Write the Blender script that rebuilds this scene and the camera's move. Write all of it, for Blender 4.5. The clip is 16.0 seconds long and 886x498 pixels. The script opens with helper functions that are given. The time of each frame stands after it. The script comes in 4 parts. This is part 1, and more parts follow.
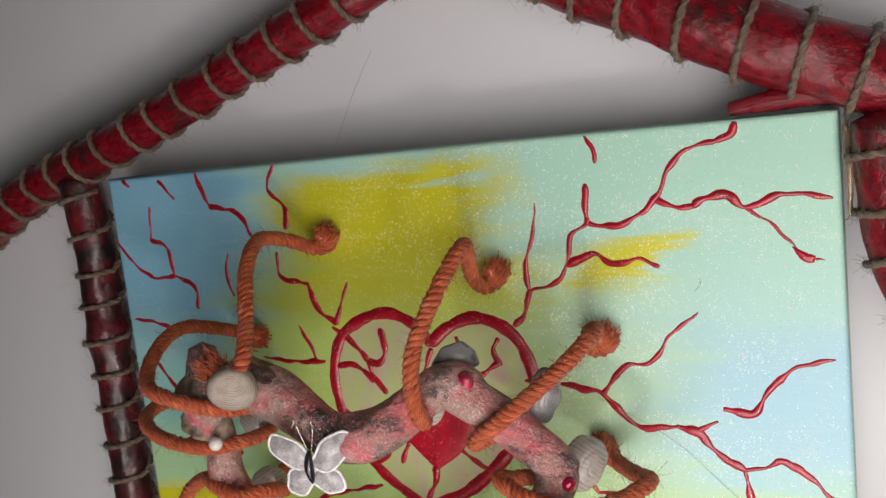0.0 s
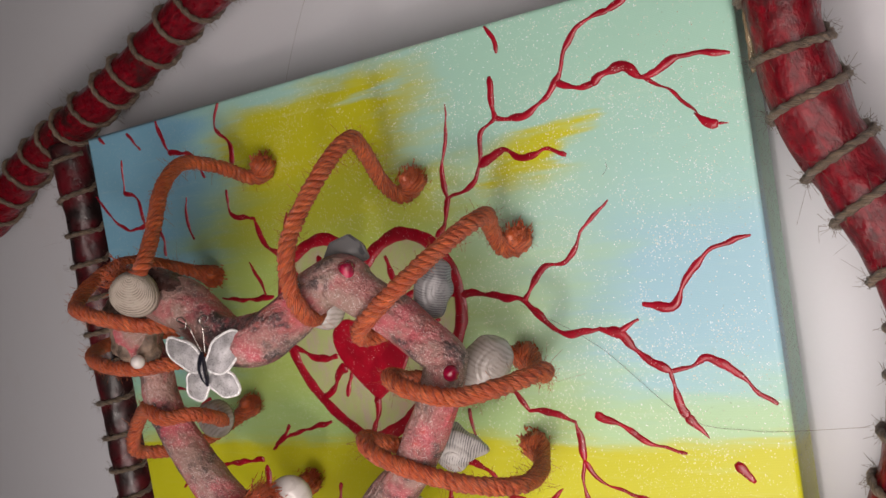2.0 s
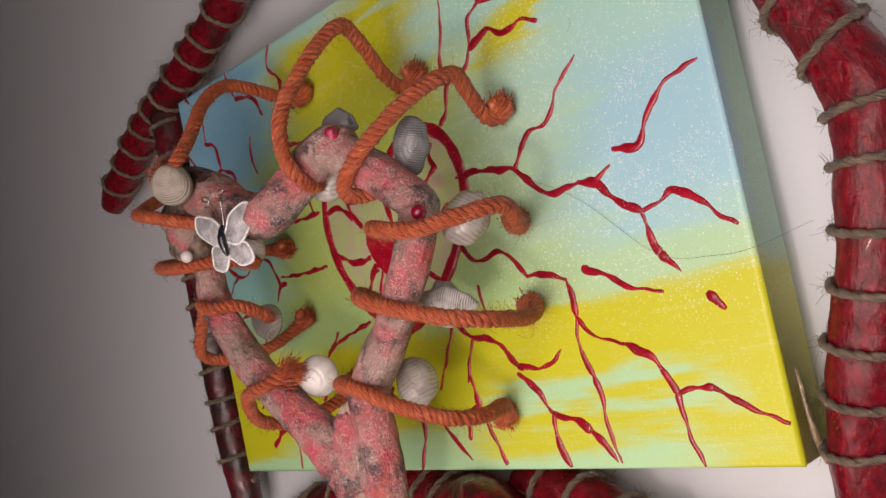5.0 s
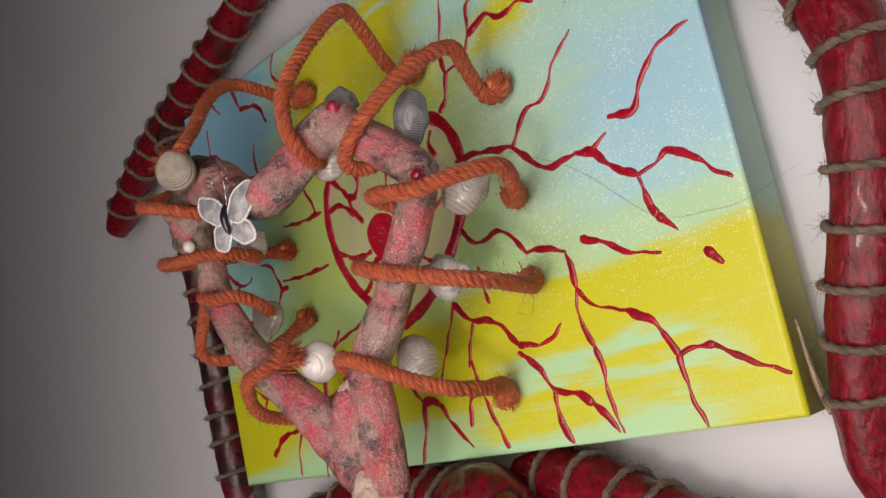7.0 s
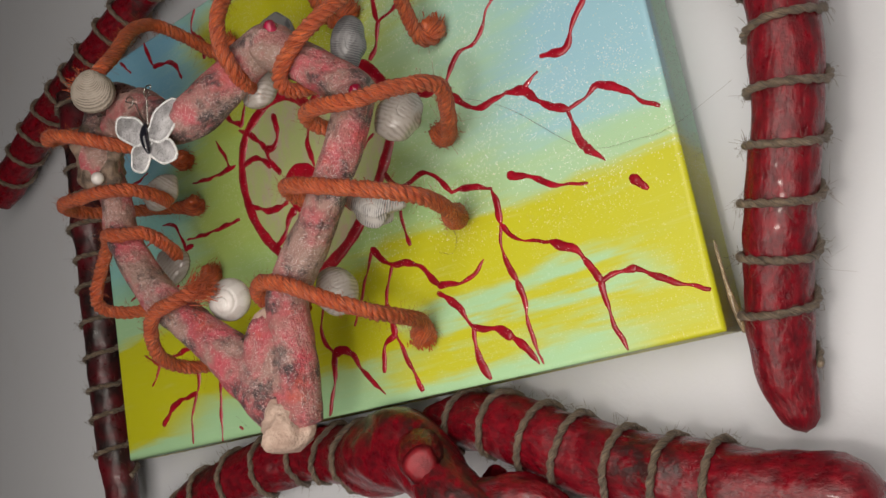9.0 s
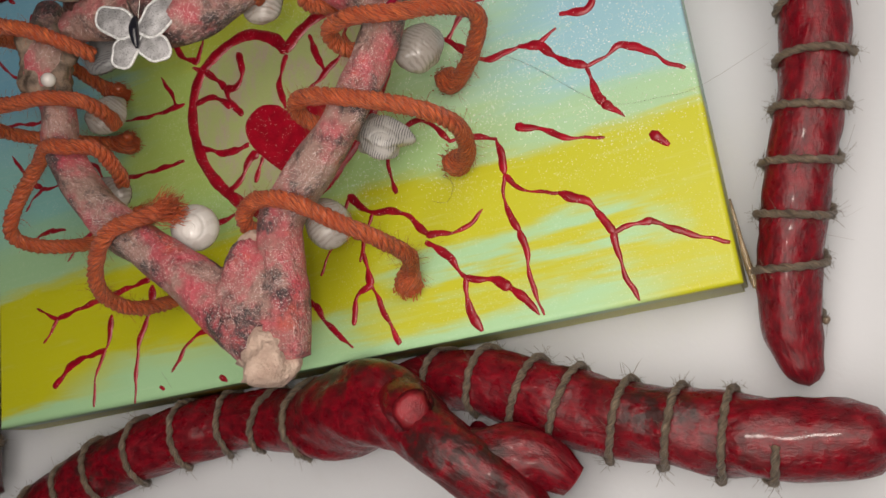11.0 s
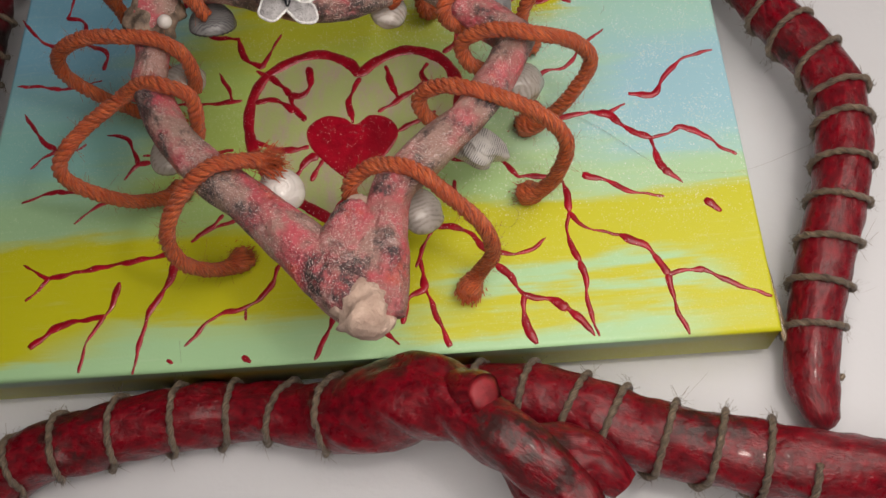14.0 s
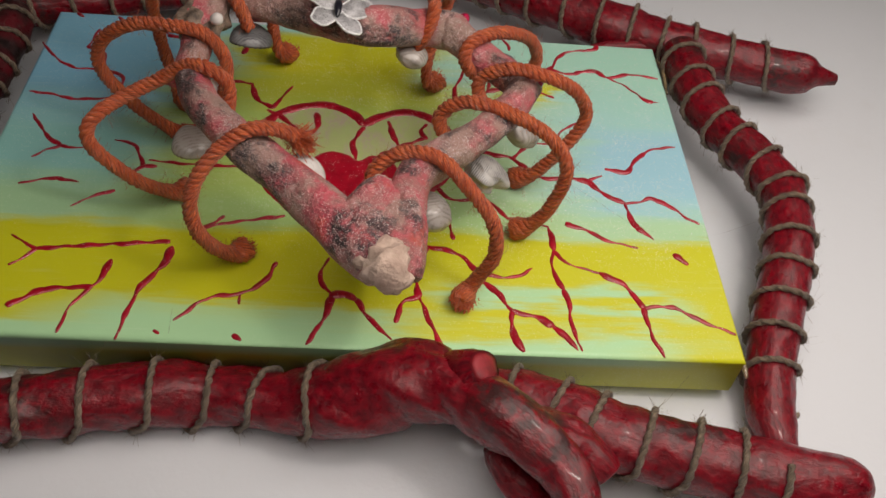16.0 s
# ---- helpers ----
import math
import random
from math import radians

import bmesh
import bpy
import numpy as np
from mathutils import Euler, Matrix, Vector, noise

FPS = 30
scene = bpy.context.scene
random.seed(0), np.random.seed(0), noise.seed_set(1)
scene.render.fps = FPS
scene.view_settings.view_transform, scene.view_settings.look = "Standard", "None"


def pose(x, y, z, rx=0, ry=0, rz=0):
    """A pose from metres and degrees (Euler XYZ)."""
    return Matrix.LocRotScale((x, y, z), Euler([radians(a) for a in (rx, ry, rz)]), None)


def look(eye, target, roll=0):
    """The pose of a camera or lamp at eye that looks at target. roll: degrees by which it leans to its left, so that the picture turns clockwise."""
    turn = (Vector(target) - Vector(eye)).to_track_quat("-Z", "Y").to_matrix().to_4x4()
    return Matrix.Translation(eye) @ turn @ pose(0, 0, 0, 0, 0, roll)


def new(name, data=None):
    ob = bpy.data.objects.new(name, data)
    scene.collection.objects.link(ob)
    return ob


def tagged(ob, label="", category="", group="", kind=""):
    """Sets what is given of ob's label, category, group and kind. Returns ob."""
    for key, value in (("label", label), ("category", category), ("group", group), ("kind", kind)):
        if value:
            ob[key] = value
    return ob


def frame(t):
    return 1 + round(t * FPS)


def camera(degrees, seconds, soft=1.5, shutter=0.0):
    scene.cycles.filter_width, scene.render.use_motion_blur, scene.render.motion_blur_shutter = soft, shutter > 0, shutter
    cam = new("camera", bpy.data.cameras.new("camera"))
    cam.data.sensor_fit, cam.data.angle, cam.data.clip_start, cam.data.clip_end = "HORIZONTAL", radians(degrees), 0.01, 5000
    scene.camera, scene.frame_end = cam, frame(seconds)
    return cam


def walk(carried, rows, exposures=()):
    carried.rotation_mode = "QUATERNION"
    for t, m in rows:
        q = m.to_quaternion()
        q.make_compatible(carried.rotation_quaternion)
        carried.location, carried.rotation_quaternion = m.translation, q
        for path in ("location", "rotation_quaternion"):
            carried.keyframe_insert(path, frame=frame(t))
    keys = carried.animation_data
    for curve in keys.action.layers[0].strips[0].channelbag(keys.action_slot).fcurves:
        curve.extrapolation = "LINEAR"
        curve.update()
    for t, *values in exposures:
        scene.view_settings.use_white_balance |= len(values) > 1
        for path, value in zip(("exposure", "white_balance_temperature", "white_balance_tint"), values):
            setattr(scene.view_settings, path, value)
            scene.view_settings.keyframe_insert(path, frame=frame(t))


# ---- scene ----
cam = camera(52.8, 16.0)
HANG = 1.5                                   # height of the canvas centre above the floor
ROWS = [
    (0.0, 0.1583, -0.2971, 0.1089, 81.79, 6.24, 25.17),
    (0.5, 0.1772, -0.2886, 0.0862, 82.26, 6.55, 26.41),
    (1.0, 0.1951, -0.2792, 0.0703, 83.64, 7.45, 29.71),
    (1.5, 0.2047, -0.2702, 0.0590, 84.34, 8.46, 31.95),
    (2.0, 0.2187, -0.2566, 0.0451, 86.75, 9.26, 34.28),
    (2.5, 0.2237, -0.2510, 0.0265, 87.58, 9.74, 36.84),
    (3.0, 0.2397, -0.2470, 0.0163, 89.09, 10.09, 39.32),
    (3.5, 0.2546, -0.2470, 0.0075, 90.10, 10.46, 41.68),
    (4.0, 0.2606, -0.2431, -0.0082, 90.98, 10.85, 43.35),
    (4.5, 0.2687, -0.2409, -0.0178, 92.08, 11.43, 45.25),
    (5.0, 0.2715, -0.2381, -0.0324, 93.26, 11.89, 46.53),
    (7.5, 0.2656, -0.2427, -0.0750, 99.41, 12.07, 46.59),
    (8.0, 0.2642, -0.2459, -0.0840, 100.04, 11.91, 45.77),
    (8.5, 0.2501, -0.2549, -0.0997, 100.93, 11.34, 42.16),
    (9.0, 0.2411, -0.2541, -0.1128, 101.64, 10.29, 38.09),
    (11.5, 0.1431, -0.2826, -0.1485, 105.47, 6.24, 20.88),
    (12.0, 0.1257, -0.2872, -0.1550, 106.76, 4.16, 18.96),
    (12.5, 0.1109, -0.2803, -0.1645, 108.28, 3.41, 16.13),
    (13.0, 0.0931, -0.2823, -0.1739, 109.80, 2.63, 13.91),
    (13.5, 0.0756, -0.2907, -0.1892, 112.09, 1.32, 10.49),
    (14.0, 0.0602, -0.2946, -0.2051, 116.36, 1.99, 5.86),
    (14.5, 0.0439, -0.3012, -0.2158, 120.82, 2.43, 1.50),
    (15.0, 0.0276, -0.2851, -0.2419, 123.94, 1.80, -1.39),
    (15.5, 0.0178, -0.2765, -0.2583, 128.89, 0.99, -3.34),
    (16.0, 0.0113, -0.2609, -0.2890, 132.44, 0.96, -4.92),
]
EXPOSURES = [(0.0, 0.38, 6750, 17), (1.5, 0.20, 6850, 20), (3.0, 0.13, 7000, 21), (5.0, 0.14, 7150, 25), (7.5, 0.06, 6950, 18), (8.5, 0.0, 6900, 14), (9.0, -0.02, 6900, 12),
             (12.5, 0.0, 7000, 13), (14.5, 0.02, 7000, 15), (16.0, 0.02, 7000, 14)]
walk(cam, [(t, pose(x, y, z + HANG, rx, ry, rz)) for t, x, y, z, rx, ry, rz in ROWS], EXPOSURES)

# ---------------------------------------------------------------- light
world = bpy.data.worlds.new("world")
scene.world = world
world.use_nodes = True
world.node_tree.nodes["Background"].inputs[0].default_value = (0.9, 0.95, 1.0, 1)
world.node_tree.nodes["Background"].inputs[1].default_value = 0.05

torch = new("torch_light", bpy.data.lights.new("torch_light", "AREA"))
torch.data.shape, torch.data.size, torch.data.size_y = "ELLIPSE", 0.32, 0.72
torch.data.energy, torch.data.color = 1.80, (1.0, 0.96, 0.91)
torch.matrix_world = look((0.17, -0.35, HANG - 0.115), (0.115, 0.0, HANG - 0.065)) @ Matrix.Rotation(math.radians(-42), 4, "Z")
# Second lamp, added beside the torch for small glints and a lit canvas underside.
core = new("torch_glint_light", bpy.data.lights.new("torch_glint_light", "POINT"))
core.data.energy, core.data.shadow_soft_size, core.data.color = 0.70, 0.014, (1.0, 0.96, 0.91)
core.location = (0.16, -0.31, HANG - 0.14)


# ---------------------------------------------------------------- material kit
class Nodes:
    """A small helper to chain shader nodes."""

    def __init__(self, name):
        self.mat = bpy.data.materials.new(name)
        self.mat.use_nodes = True
        self.tree = self.mat.node_tree
        self.shader = self.tree.nodes["Principled BSDF"]
        self.coords = self.tree.nodes.new("ShaderNodeTexCoord")
        self.info = self.tree.nodes.new("ShaderNodeObjectInfo")

    def put(self, socket, value):
        if isinstance(value, bpy.types.NodeSocket):
            self.tree.links.new(value, socket)
        elif isinstance(value, (tuple, list)):
            socket.default_value = (*value, 1) if len(value) == 3 and socket.type == "RGBA" else value
        else:
            socket.default_value = value

    def math(self, kind, a, b=0.0, clamp=False):
        n = self.tree.nodes.new("ShaderNodeMath")
        n.operation, n.use_clamp = kind, clamp
        self.put(n.inputs[0], a), self.put(n.inputs[1], b)
        return n.outputs[0]

    def mapped(self, vector, scale=(1, 1, 1), offset=(0, 0, 0), turn=(0, 0, 0)):
        n = self.tree.nodes.new("ShaderNodeMapping")
        self.put(n.inputs["Vector"], vector)
        n.inputs["Scale"].default_value, n.inputs["Location"].default_value = scale, offset
        n.inputs["Rotation"].default_value = turn
        return n.outputs[0]

    def noise(self, vector, scale, detail=3.0, rough=0.55, distortion=0.0):
        n = self.tree.nodes.new("ShaderNodeTexNoise")
        self.put(n.inputs["Vector"], vector)
        n.inputs["Scale"].default_value, n.inputs["Detail"].default_value = scale, detail
        n.inputs["Roughness"].default_value, n.inputs["Distortion"].default_value = rough, distortion
        return n.outputs["Fac"]

    def cells(self, vector, scale):
        n = self.tree.nodes.new("ShaderNodeTexVoronoi")
        self.put(n.inputs["Vector"], vector)
        n.inputs["Scale"].default_value = scale
        return n.outputs["Distance"], n.outputs["Color"]

    def ramp(self, value, low, high, a=0.0, b=1.0):
        n = self.tree.nodes.new("ShaderNodeMapRange")
        n.interpolation_type = "SMOOTHSTEP"
        self.put(n.inputs["Value"], value)
        n.inputs["From Min"].default_value, n.inputs["From Max"].default_value = low, high
        n.inputs["To Min"].default_value, n.inputs["To Max"].default_value = a, b
        return n.outputs["Result"]

    def mix(self, factor, a, b):
        n = self.tree.nodes.new("ShaderNodeMix")
        n.data_type = "RGBA"
        self.put(n.inputs["Factor"], factor), self.put(n.inputs["A"], a), self.put(n.inputs["B"], b)
        return n.outputs["Result"]

    def split(self, vector):
        n = self.tree.nodes.new("ShaderNodeSeparateXYZ")
        self.put(n.inputs[0], vector)
        return n.outputs

    def bump(self, height, strength, distance, below=None):
        n = self.tree.nodes.new("ShaderNodeBump")
        n.inputs["Strength"].default_value, n.inputs["Distance"].default_value = strength, distance
        self.put(n.inputs["Height"], height)
        if below is not None:
            self.put(n.inputs["Normal"], below)
        return n.outputs[0]

    def set(self, **values):
        for key, value in values.items():
            self.put(self.shader.inputs[key.replace("_", " ")], value)
        return self.mat

    def glitter(self, vector, scale, share, colour, tints, where=1.0):
        """Sparse flakes: the share of cells that carry one; returns colour, mask."""
        distance, rnd = self.cells(vector, scale)
        r, g, b = self.split(rnd)
        crowd = self.ramp(self.noise(vector, scale / 38, 3), 0.35, 0.7, 1 - share * 0.25, 1 - share * 1.7)
        mask = self.math("MULTIPLY", self.math("GREATER_THAN", r, crowd), self.math("LESS_THAN", distance, 0.40))
        mask = self.math("MULTIPLY", mask, where)
        # Real flakes, but part of their sparkle is put into the colour as near-white.
        return self.mix(self.math("MULTIPLY", mask, self.ramp(b, 0.0, 1.0, 0.2, 1.0)), colour, self.mix(g, tints[0], tints[1])), mask, rnd

    def tilted(self, normal, rnd, mask, amount):
        """Flakes lie at odd angles: each tips the normal its own way."""
        a, b, c = (self.tree.nodes.new("ShaderNodeVectorMath") for _ in range(3))
        a.operation, b.operation, c.operation = "SUBTRACT", "SCALE", "ADD"
        self.put(a.inputs[0], rnd)
        a.inputs[1].default_value = (0.5, 0.5, 0.5)
        self.put(b.inputs[0], a.outputs[0]), self.put(b.inputs["Scale"], self.math("MULTIPLY", mask, amount))
        self.put(c.inputs[0], normal), self.put(c.inputs[1], b.outputs[0])
        n = self.tree.nodes.new("ShaderNodeVectorMath")
        n.operation = "NORMALIZE"
        self.put(n.inputs[0], c.outputs[0])
        return n.outputs[0]


def simple(name, colour, rough=0.5, metal=0.0, grain=120.0, vary=0.25, bump=0.0004, coat=0.0, glassy=0.0):
    k = Nodes(name)
    p = k.coords.outputs["Object"]
    coarse, fine = k.noise(p, grain), k.noise(p, grain * 7)
    dark = tuple(c * (1 - vary) for c in colour)
    light = tuple(min(1, c * (1 + vary * 0.6)) for c in colour)
    return k.set(Base_Color=k.mix(k.ramp(coarse, 0.3, 0.7), dark, light), Roughness=k.ramp(fine, 0.2, 0.8, rough * 0.8, min(1, rough * 1.2)),
                 Metallic=metal, Coat_Weight=coat, Transmission_Weight=glassy,
                 Normal=k.bump(k.math("ADD", coarse, fine), 0.4, bump))


def wall_paint(name, colour):
    k = Nodes(name)
    p = k.coords.outputs["Object"]
    big, mid, fine = k.noise(p, 1.7, 2), k.noise(p, 45, 4), k.noise(p, 520, 2)
    base = k.mix(k.ramp(big, 0.3, 0.7), tuple(c * 0.95 for c in colour), colour)
    base = k.mix(k.ramp(mid, 0.55, 0.8, 0, 0.12), base, (0.55, 0.52, 0.48))
    return k.set(Base_Color=base, Roughness=0.55, Specular_IOR_Level=0.35,
                 Normal=k.bump(fine, 0.25, 0.0004, k.bump(mid, 0.25, 0.001)))


def paint_blocks():
    """The painted canvas ground: loose horizontal bands of yellow, green and sky blue, with weave and glitter."""
    k = Nodes("canvas_paint")
    p = k.coords.outputs["Object"]
    x, y, z = k.split(p)
    streak = k.noise(k.mapped(p, (9, 9, 75)), 1.0, 4, 0.6)
    fine = k.noise(k.mapped(p, (30, 30, 420)), 1.0, 3, 0.6)
    blot = k.noise(k.mapped(p, (22, 22, 40), (3, 1, 7)), 1.0, 3)
    wob = k.math("ADD", k.math("MULTIPLY", k.math("SUBTRACT", streak, 0.5), 0.030), k.math("ADD", k.math("MULTIPLY", k.math("SUBTRACT", blot, 0.5), 0.020), k.math("MULTIPLY", k.math("SUBTRACT", fine, 0.5), 0.007)))
    u = k.math("ADD", x, k.math("MULTIPLY", wob, 2.2))
    w = k.math("ADD", z, wob)

    def area(x0, x1, z0, z1, sx, sz):
        a = k.math("MULTIPLY", k.ramp(u, x0 - sx, x0 + sx), k.ramp(u, x1 - sx, x1 + sx, 1, 0))
        b = k.math("MULTIPLY", k.ramp(w, z0 - sz, z0 + sz), k.ramp(w, z1 - sz, z1 + sz, 1, 0))
        return k.math("MULTIPLY", a, b)

    mint, sky, deep = (0.35, 0.63, 0.51), (0.35, 0.62, 0.59), (0.20, 0.46, 0.62)
    lime, yellow, pale = (0.41, 0.56, 0.14), (0.55, 0.55, 0.015), (0.40, 0.67, 0.37)
    c = k.mix(k.ramp(w, -0.02, 0.10), sky, k.mix(0.5, sky, mint))
    c = k.mix(area(0.04, 0.30, 0.055, 0.2, 0.02, 0.02), c, mint)
    c = k.mix(area(0.10, 0.30, -0.02, 0.03, 0.02, 0.015), c, (0.31, 0.56, 0.66))
    c = k.mix(area(-0.2, -0.075, 0.02, 0.2, 0.02, 0.03), c, deep)
    c = k.mix(area(-0.2, -0.08, -0.03, 0.02, 0.02, 0.02), c, (0.26, 0.56, 0.52))
    c = k.mix(area(-0.02, 0.085, -0.06, 0.05, 0.03, 0.014), c, (0.44, 0.66, 0.38))
    c = k.mix(area(-0.085, 0.040, -0.06, 0.055, 0.026, 0.014), c, lime)
    c = k.mix(k.math("MULTIPLY", area(0.03, 0.3, -0.05, -0.026, 0.02, 0.008), 0.75), c, (0.42, 0.64, 0.30))
    c = k.mix(k.math("MULTIPLY", area(-0.2, 0.06, -0.05, -0.02, 0.03, 0.012), 0.7), c, (0.38, 0.60, 0.24))
    c = k.mix(k.math("MULTIPLY", area(-0.055, 0.035, 0.045, 0.093, 0.014, 0.006), k.ramp(streak, 0.28, 0.44)), c, yellow)
    c = k.mix(k.math("MULTIPLY", area(-0.07, 0.05, 0.035, 0.06, 0.02, 0.006), 0.7), c, (0.50, 0.56, 0.05))
    c = k.mix(area(0.062, 0.088, 0.046, 0.058, 0.006, 0.004), c, yellow)
    c = k.mix(area(-0.3, 0.3, -0.2, -0.042, 0.01, 0.005), c, yellow)
    c = k.mix(k.math("MULTIPLY", area(0.045, 0.135, -0.083, -0.064, 0.012, 0.004), k.ramp(streak, 0.42, 0.55)), c, pale)
    c = k.mix(area(-0.3, 0.12, -0.2, -0.090, 0.02, 0.004), c, pale)
    c = k.mix(k.math("MULTIPLY", area(-0.10, 0.03, -0.095, -0.082, 0.02, 0.004), 0.8), c, pale)
    c = k.mix(k.ramp(y, 0.003, 0.008), c, k.mix(k.ramp(w, -0.05, -0.035), (0.58, 0.58, 0.06), (0.38, 0.64, 0.48)))
    c = k.mix(k.ramp(fine, 0.55, 0.85, 0, 0.18), c, (0.75, 0.85, 0.70))
    c, flakes, rnd = k.glitter(p, 2000.0, 0.26, c, ((0.95, 0.97, 1.0), (1.0, 0.95, 0.8)), k.math("MULTIPLY", k.ramp(x, -0.08, 0.05, 0.25, 1.0), k.ramp(z, -0.06, -0.03, 0.18, 1.0)))
    weave = k.tree.nodes.new("ShaderNodeTexWave")
    k.put(weave.inputs["Vector"], p)
    weave.inputs["Scale"].default_value, weave.bands_direction = 640, "Z"
    weft = k.tree.nodes.new("ShaderNodeTexWave")
    k.put(weft.inputs["Vector"], p)
    weft.inputs["Scale"].default_value, weft.bands_direction = 640, "X"
    height = k.math("ADD", k.math("MULTIPLY", weave.outputs["Fac"], weft.outputs["Fac"]), k.math("MULTIPLY", fine, 0.8))
    tilt = k.tree.nodes.new("ShaderNodeBump")
    tilt.inputs["Strength"].default_value, tilt.inputs["Distance"].default_value = 0.22, 0.0002
    k.put(tilt.inputs["Height"], height)
    return k.set(Base_Color=c, Roughness=k.mix(flakes, (0.42,) * 3, (0.16,) * 3), Normal=k.tilted(tilt.outputs[0], rnd, flakes, 1.0))


def glossy_red(name, colour, dark):
    k = Nodes(name)
    p = k.coords.outputs["Object"]
    a, b = k.noise(p, 160, 4), k.noise(p, 900, 2)
    c = k.mix(k.ramp(a, 0.35, 0.68), dark, colour)
    c, flakes, rnd = k.glitter(p, 3000.0, 0.05, c, ((0.9, 0.6, 0.6), (1.0, 0.95, 0.92)))
    return k.set(Base_Color=c, Roughness=k.mix(flakes, (0.3,) * 3, (0.12,) * 3), Coat_Weight=0.3, Normal=k.tilted(k.bump(k.math("ADD", a, b), 0.3, 0.0006), rnd, flakes, 1.0))


def branch_paint():
    k = Nodes("red_branch_paint")
    p, uv = k.coords.outputs["Object"], k.coords.outputs["UV"]
    bark = k.noise(k.mapped(uv, (26, 2.2, 1)), 1.0, 5, 0.62)
    patch, fleck = k.noise(p, 34, 4, 0.6), k.noise(p, 230, 4, 0.65)
    c = k.mix(k.ramp(bark, 0.28, 0.72), (0.075, 0.002, 0.006), (0.235, 0.004, 0.013))
    c = k.mix(k.math("MULTIPLY", k.ramp(patch, 0.50, 0.66), k.ramp(fleck, 0.38, 0.60)), c, (0.034, 0.009, 0.009))
    c = k.mix(k.ramp(fleck, 0.66, 0.8, 0, 0.15), c, (0.30, 0.07, 0.06))
    return k.set(Base_Color=c, Roughness=k.ramp(fleck, 0.3, 0.75, 0.22, 0.5), Coat_Weight=0.2, Coat_Roughness=0.12, Specular_IOR_Level=0.32,
                 Normal=k.bump(fleck, 0.35, 0.0008, k.bump(bark, 0.6, 0.0014)))


def dark_branch_paint():
    k = Nodes("dark_red_branch_paint")
    p = k.coords.outputs["Object"]
    patch, fleck = k.noise(p, 42, 4, 0.6), k.noise(p, 260, 4, 0.65)
    c = k.mix(k.ramp(patch, 0.40, 0.66), (0.014, 0.007, 0.007), (0.12, 0.006, 0.012))
    return k.set(Base_Color=c, Roughness=k.ramp(fleck, 0.3, 0.75, 0.25, 0.6), Coat_Weight=0.15, Normal=k.bump(fleck, 0.5, 0.001))


def fibre(name, dark, mid, light, lay, rough=0.75):
    """Twisted fibre: streaks that follow the lay of the strands along the cord."""
    k = Nodes(name)
    uv, p = k.coords.outputs["UV"], k.coords.outputs["Object"]
    u, v, n = k.split(uv)
    turned = k.tree.nodes.new("ShaderNodeCombineXYZ")
    k.put(turned.inputs[0], k.math("MULTIPLY", k.math("SUBTRACT", u, k.math("MULTIPLY", v, lay)), 22.0))
    k.put(turned.inputs[1], k.math("MULTIPLY", v, 1.6))
    hair = k.noise(turned.outputs[0], 1.0, 4, 0.65)
    blot = k.noise(p, 210, 3)
    c = k.mix(k.ramp(hair, 0.3, 0.72), dark, light)
    c = k.mix(k.ramp(blot, 0.3, 0.7, 0.0, 0.45), c, mid)
    return k.set(Base_Color=c, Roughness=rough, Specular_IOR_Level=0.6, Sheen_Weight=0.1, Normal=k.bump(hair, 1.0, 0.0012))


def twig_paint():
    k = Nodes("pink_glitter_bark")
    p, uv = k.coords.outputs["Object"], k.coords.outputs["UV"]
    a, b, d = k.noise(p, 48, 4, 0.6), k.noise(p, 240, 5, 0.7), k.noise(k.mapped(uv, (16, 2.5, 1)), 1.0, 5, 0.65)
    e = k.noise(k.mapped(p, offset=(5, 2, 1)), 38, 4, 0.65)
    c = k.mix(k.ramp(a, 0.36, 0.62), (0.38, 0.165, 0.15), (0.55, 0.080, 0.112))
    c = k.mix(k.ramp(e, 0.56, 0.70, 0, 0.75), c, (0.62, 0.085, 0.045))
    c = k.mix(k.ramp(e, 0.42, 0.56, 0.8, 0), c, (0.33, 0.24, 0.20))
    g = k.noise(k.mapped(p, offset=(1, 8, 3)), 55, 5, 0.7)
    c = k.mix(k.math("MULTIPLY", k.ramp(g, 0.46, 0.61), k.ramp(d, 0.22, 0.56, 0, 1.0)), c, (0.050, 0.037, 0.040))
    c = k.mix(k.ramp(b, 0.58, 0.70, 0, 0.5), c, (0.19, 0.08, 0.07))
    c = k.mix(k.ramp(b, 0.30, 0.42, 0.4, 0), c, (0.62, 0.40, 0.38))
    c = k.mix(k.ramp(d, 0.58, 0.74, 0, 0.4), c, (0.50, 0.38, 0.32))
    c, flakes, rnd = k.glitter(p, 3000.0, 0.48, c, ((0.98, 0.66, 0.66), (1.0, 0.99, 0.92)))
    return k.set(Base_Color=c, Roughness=k.mix(flakes, (0.5,) * 3, (0.14,) * 3),
                 Normal=k.tilted(k.bump(k.math("ADD", b, d), 0.9, 0.0022), rnd, flakes, 1.2))


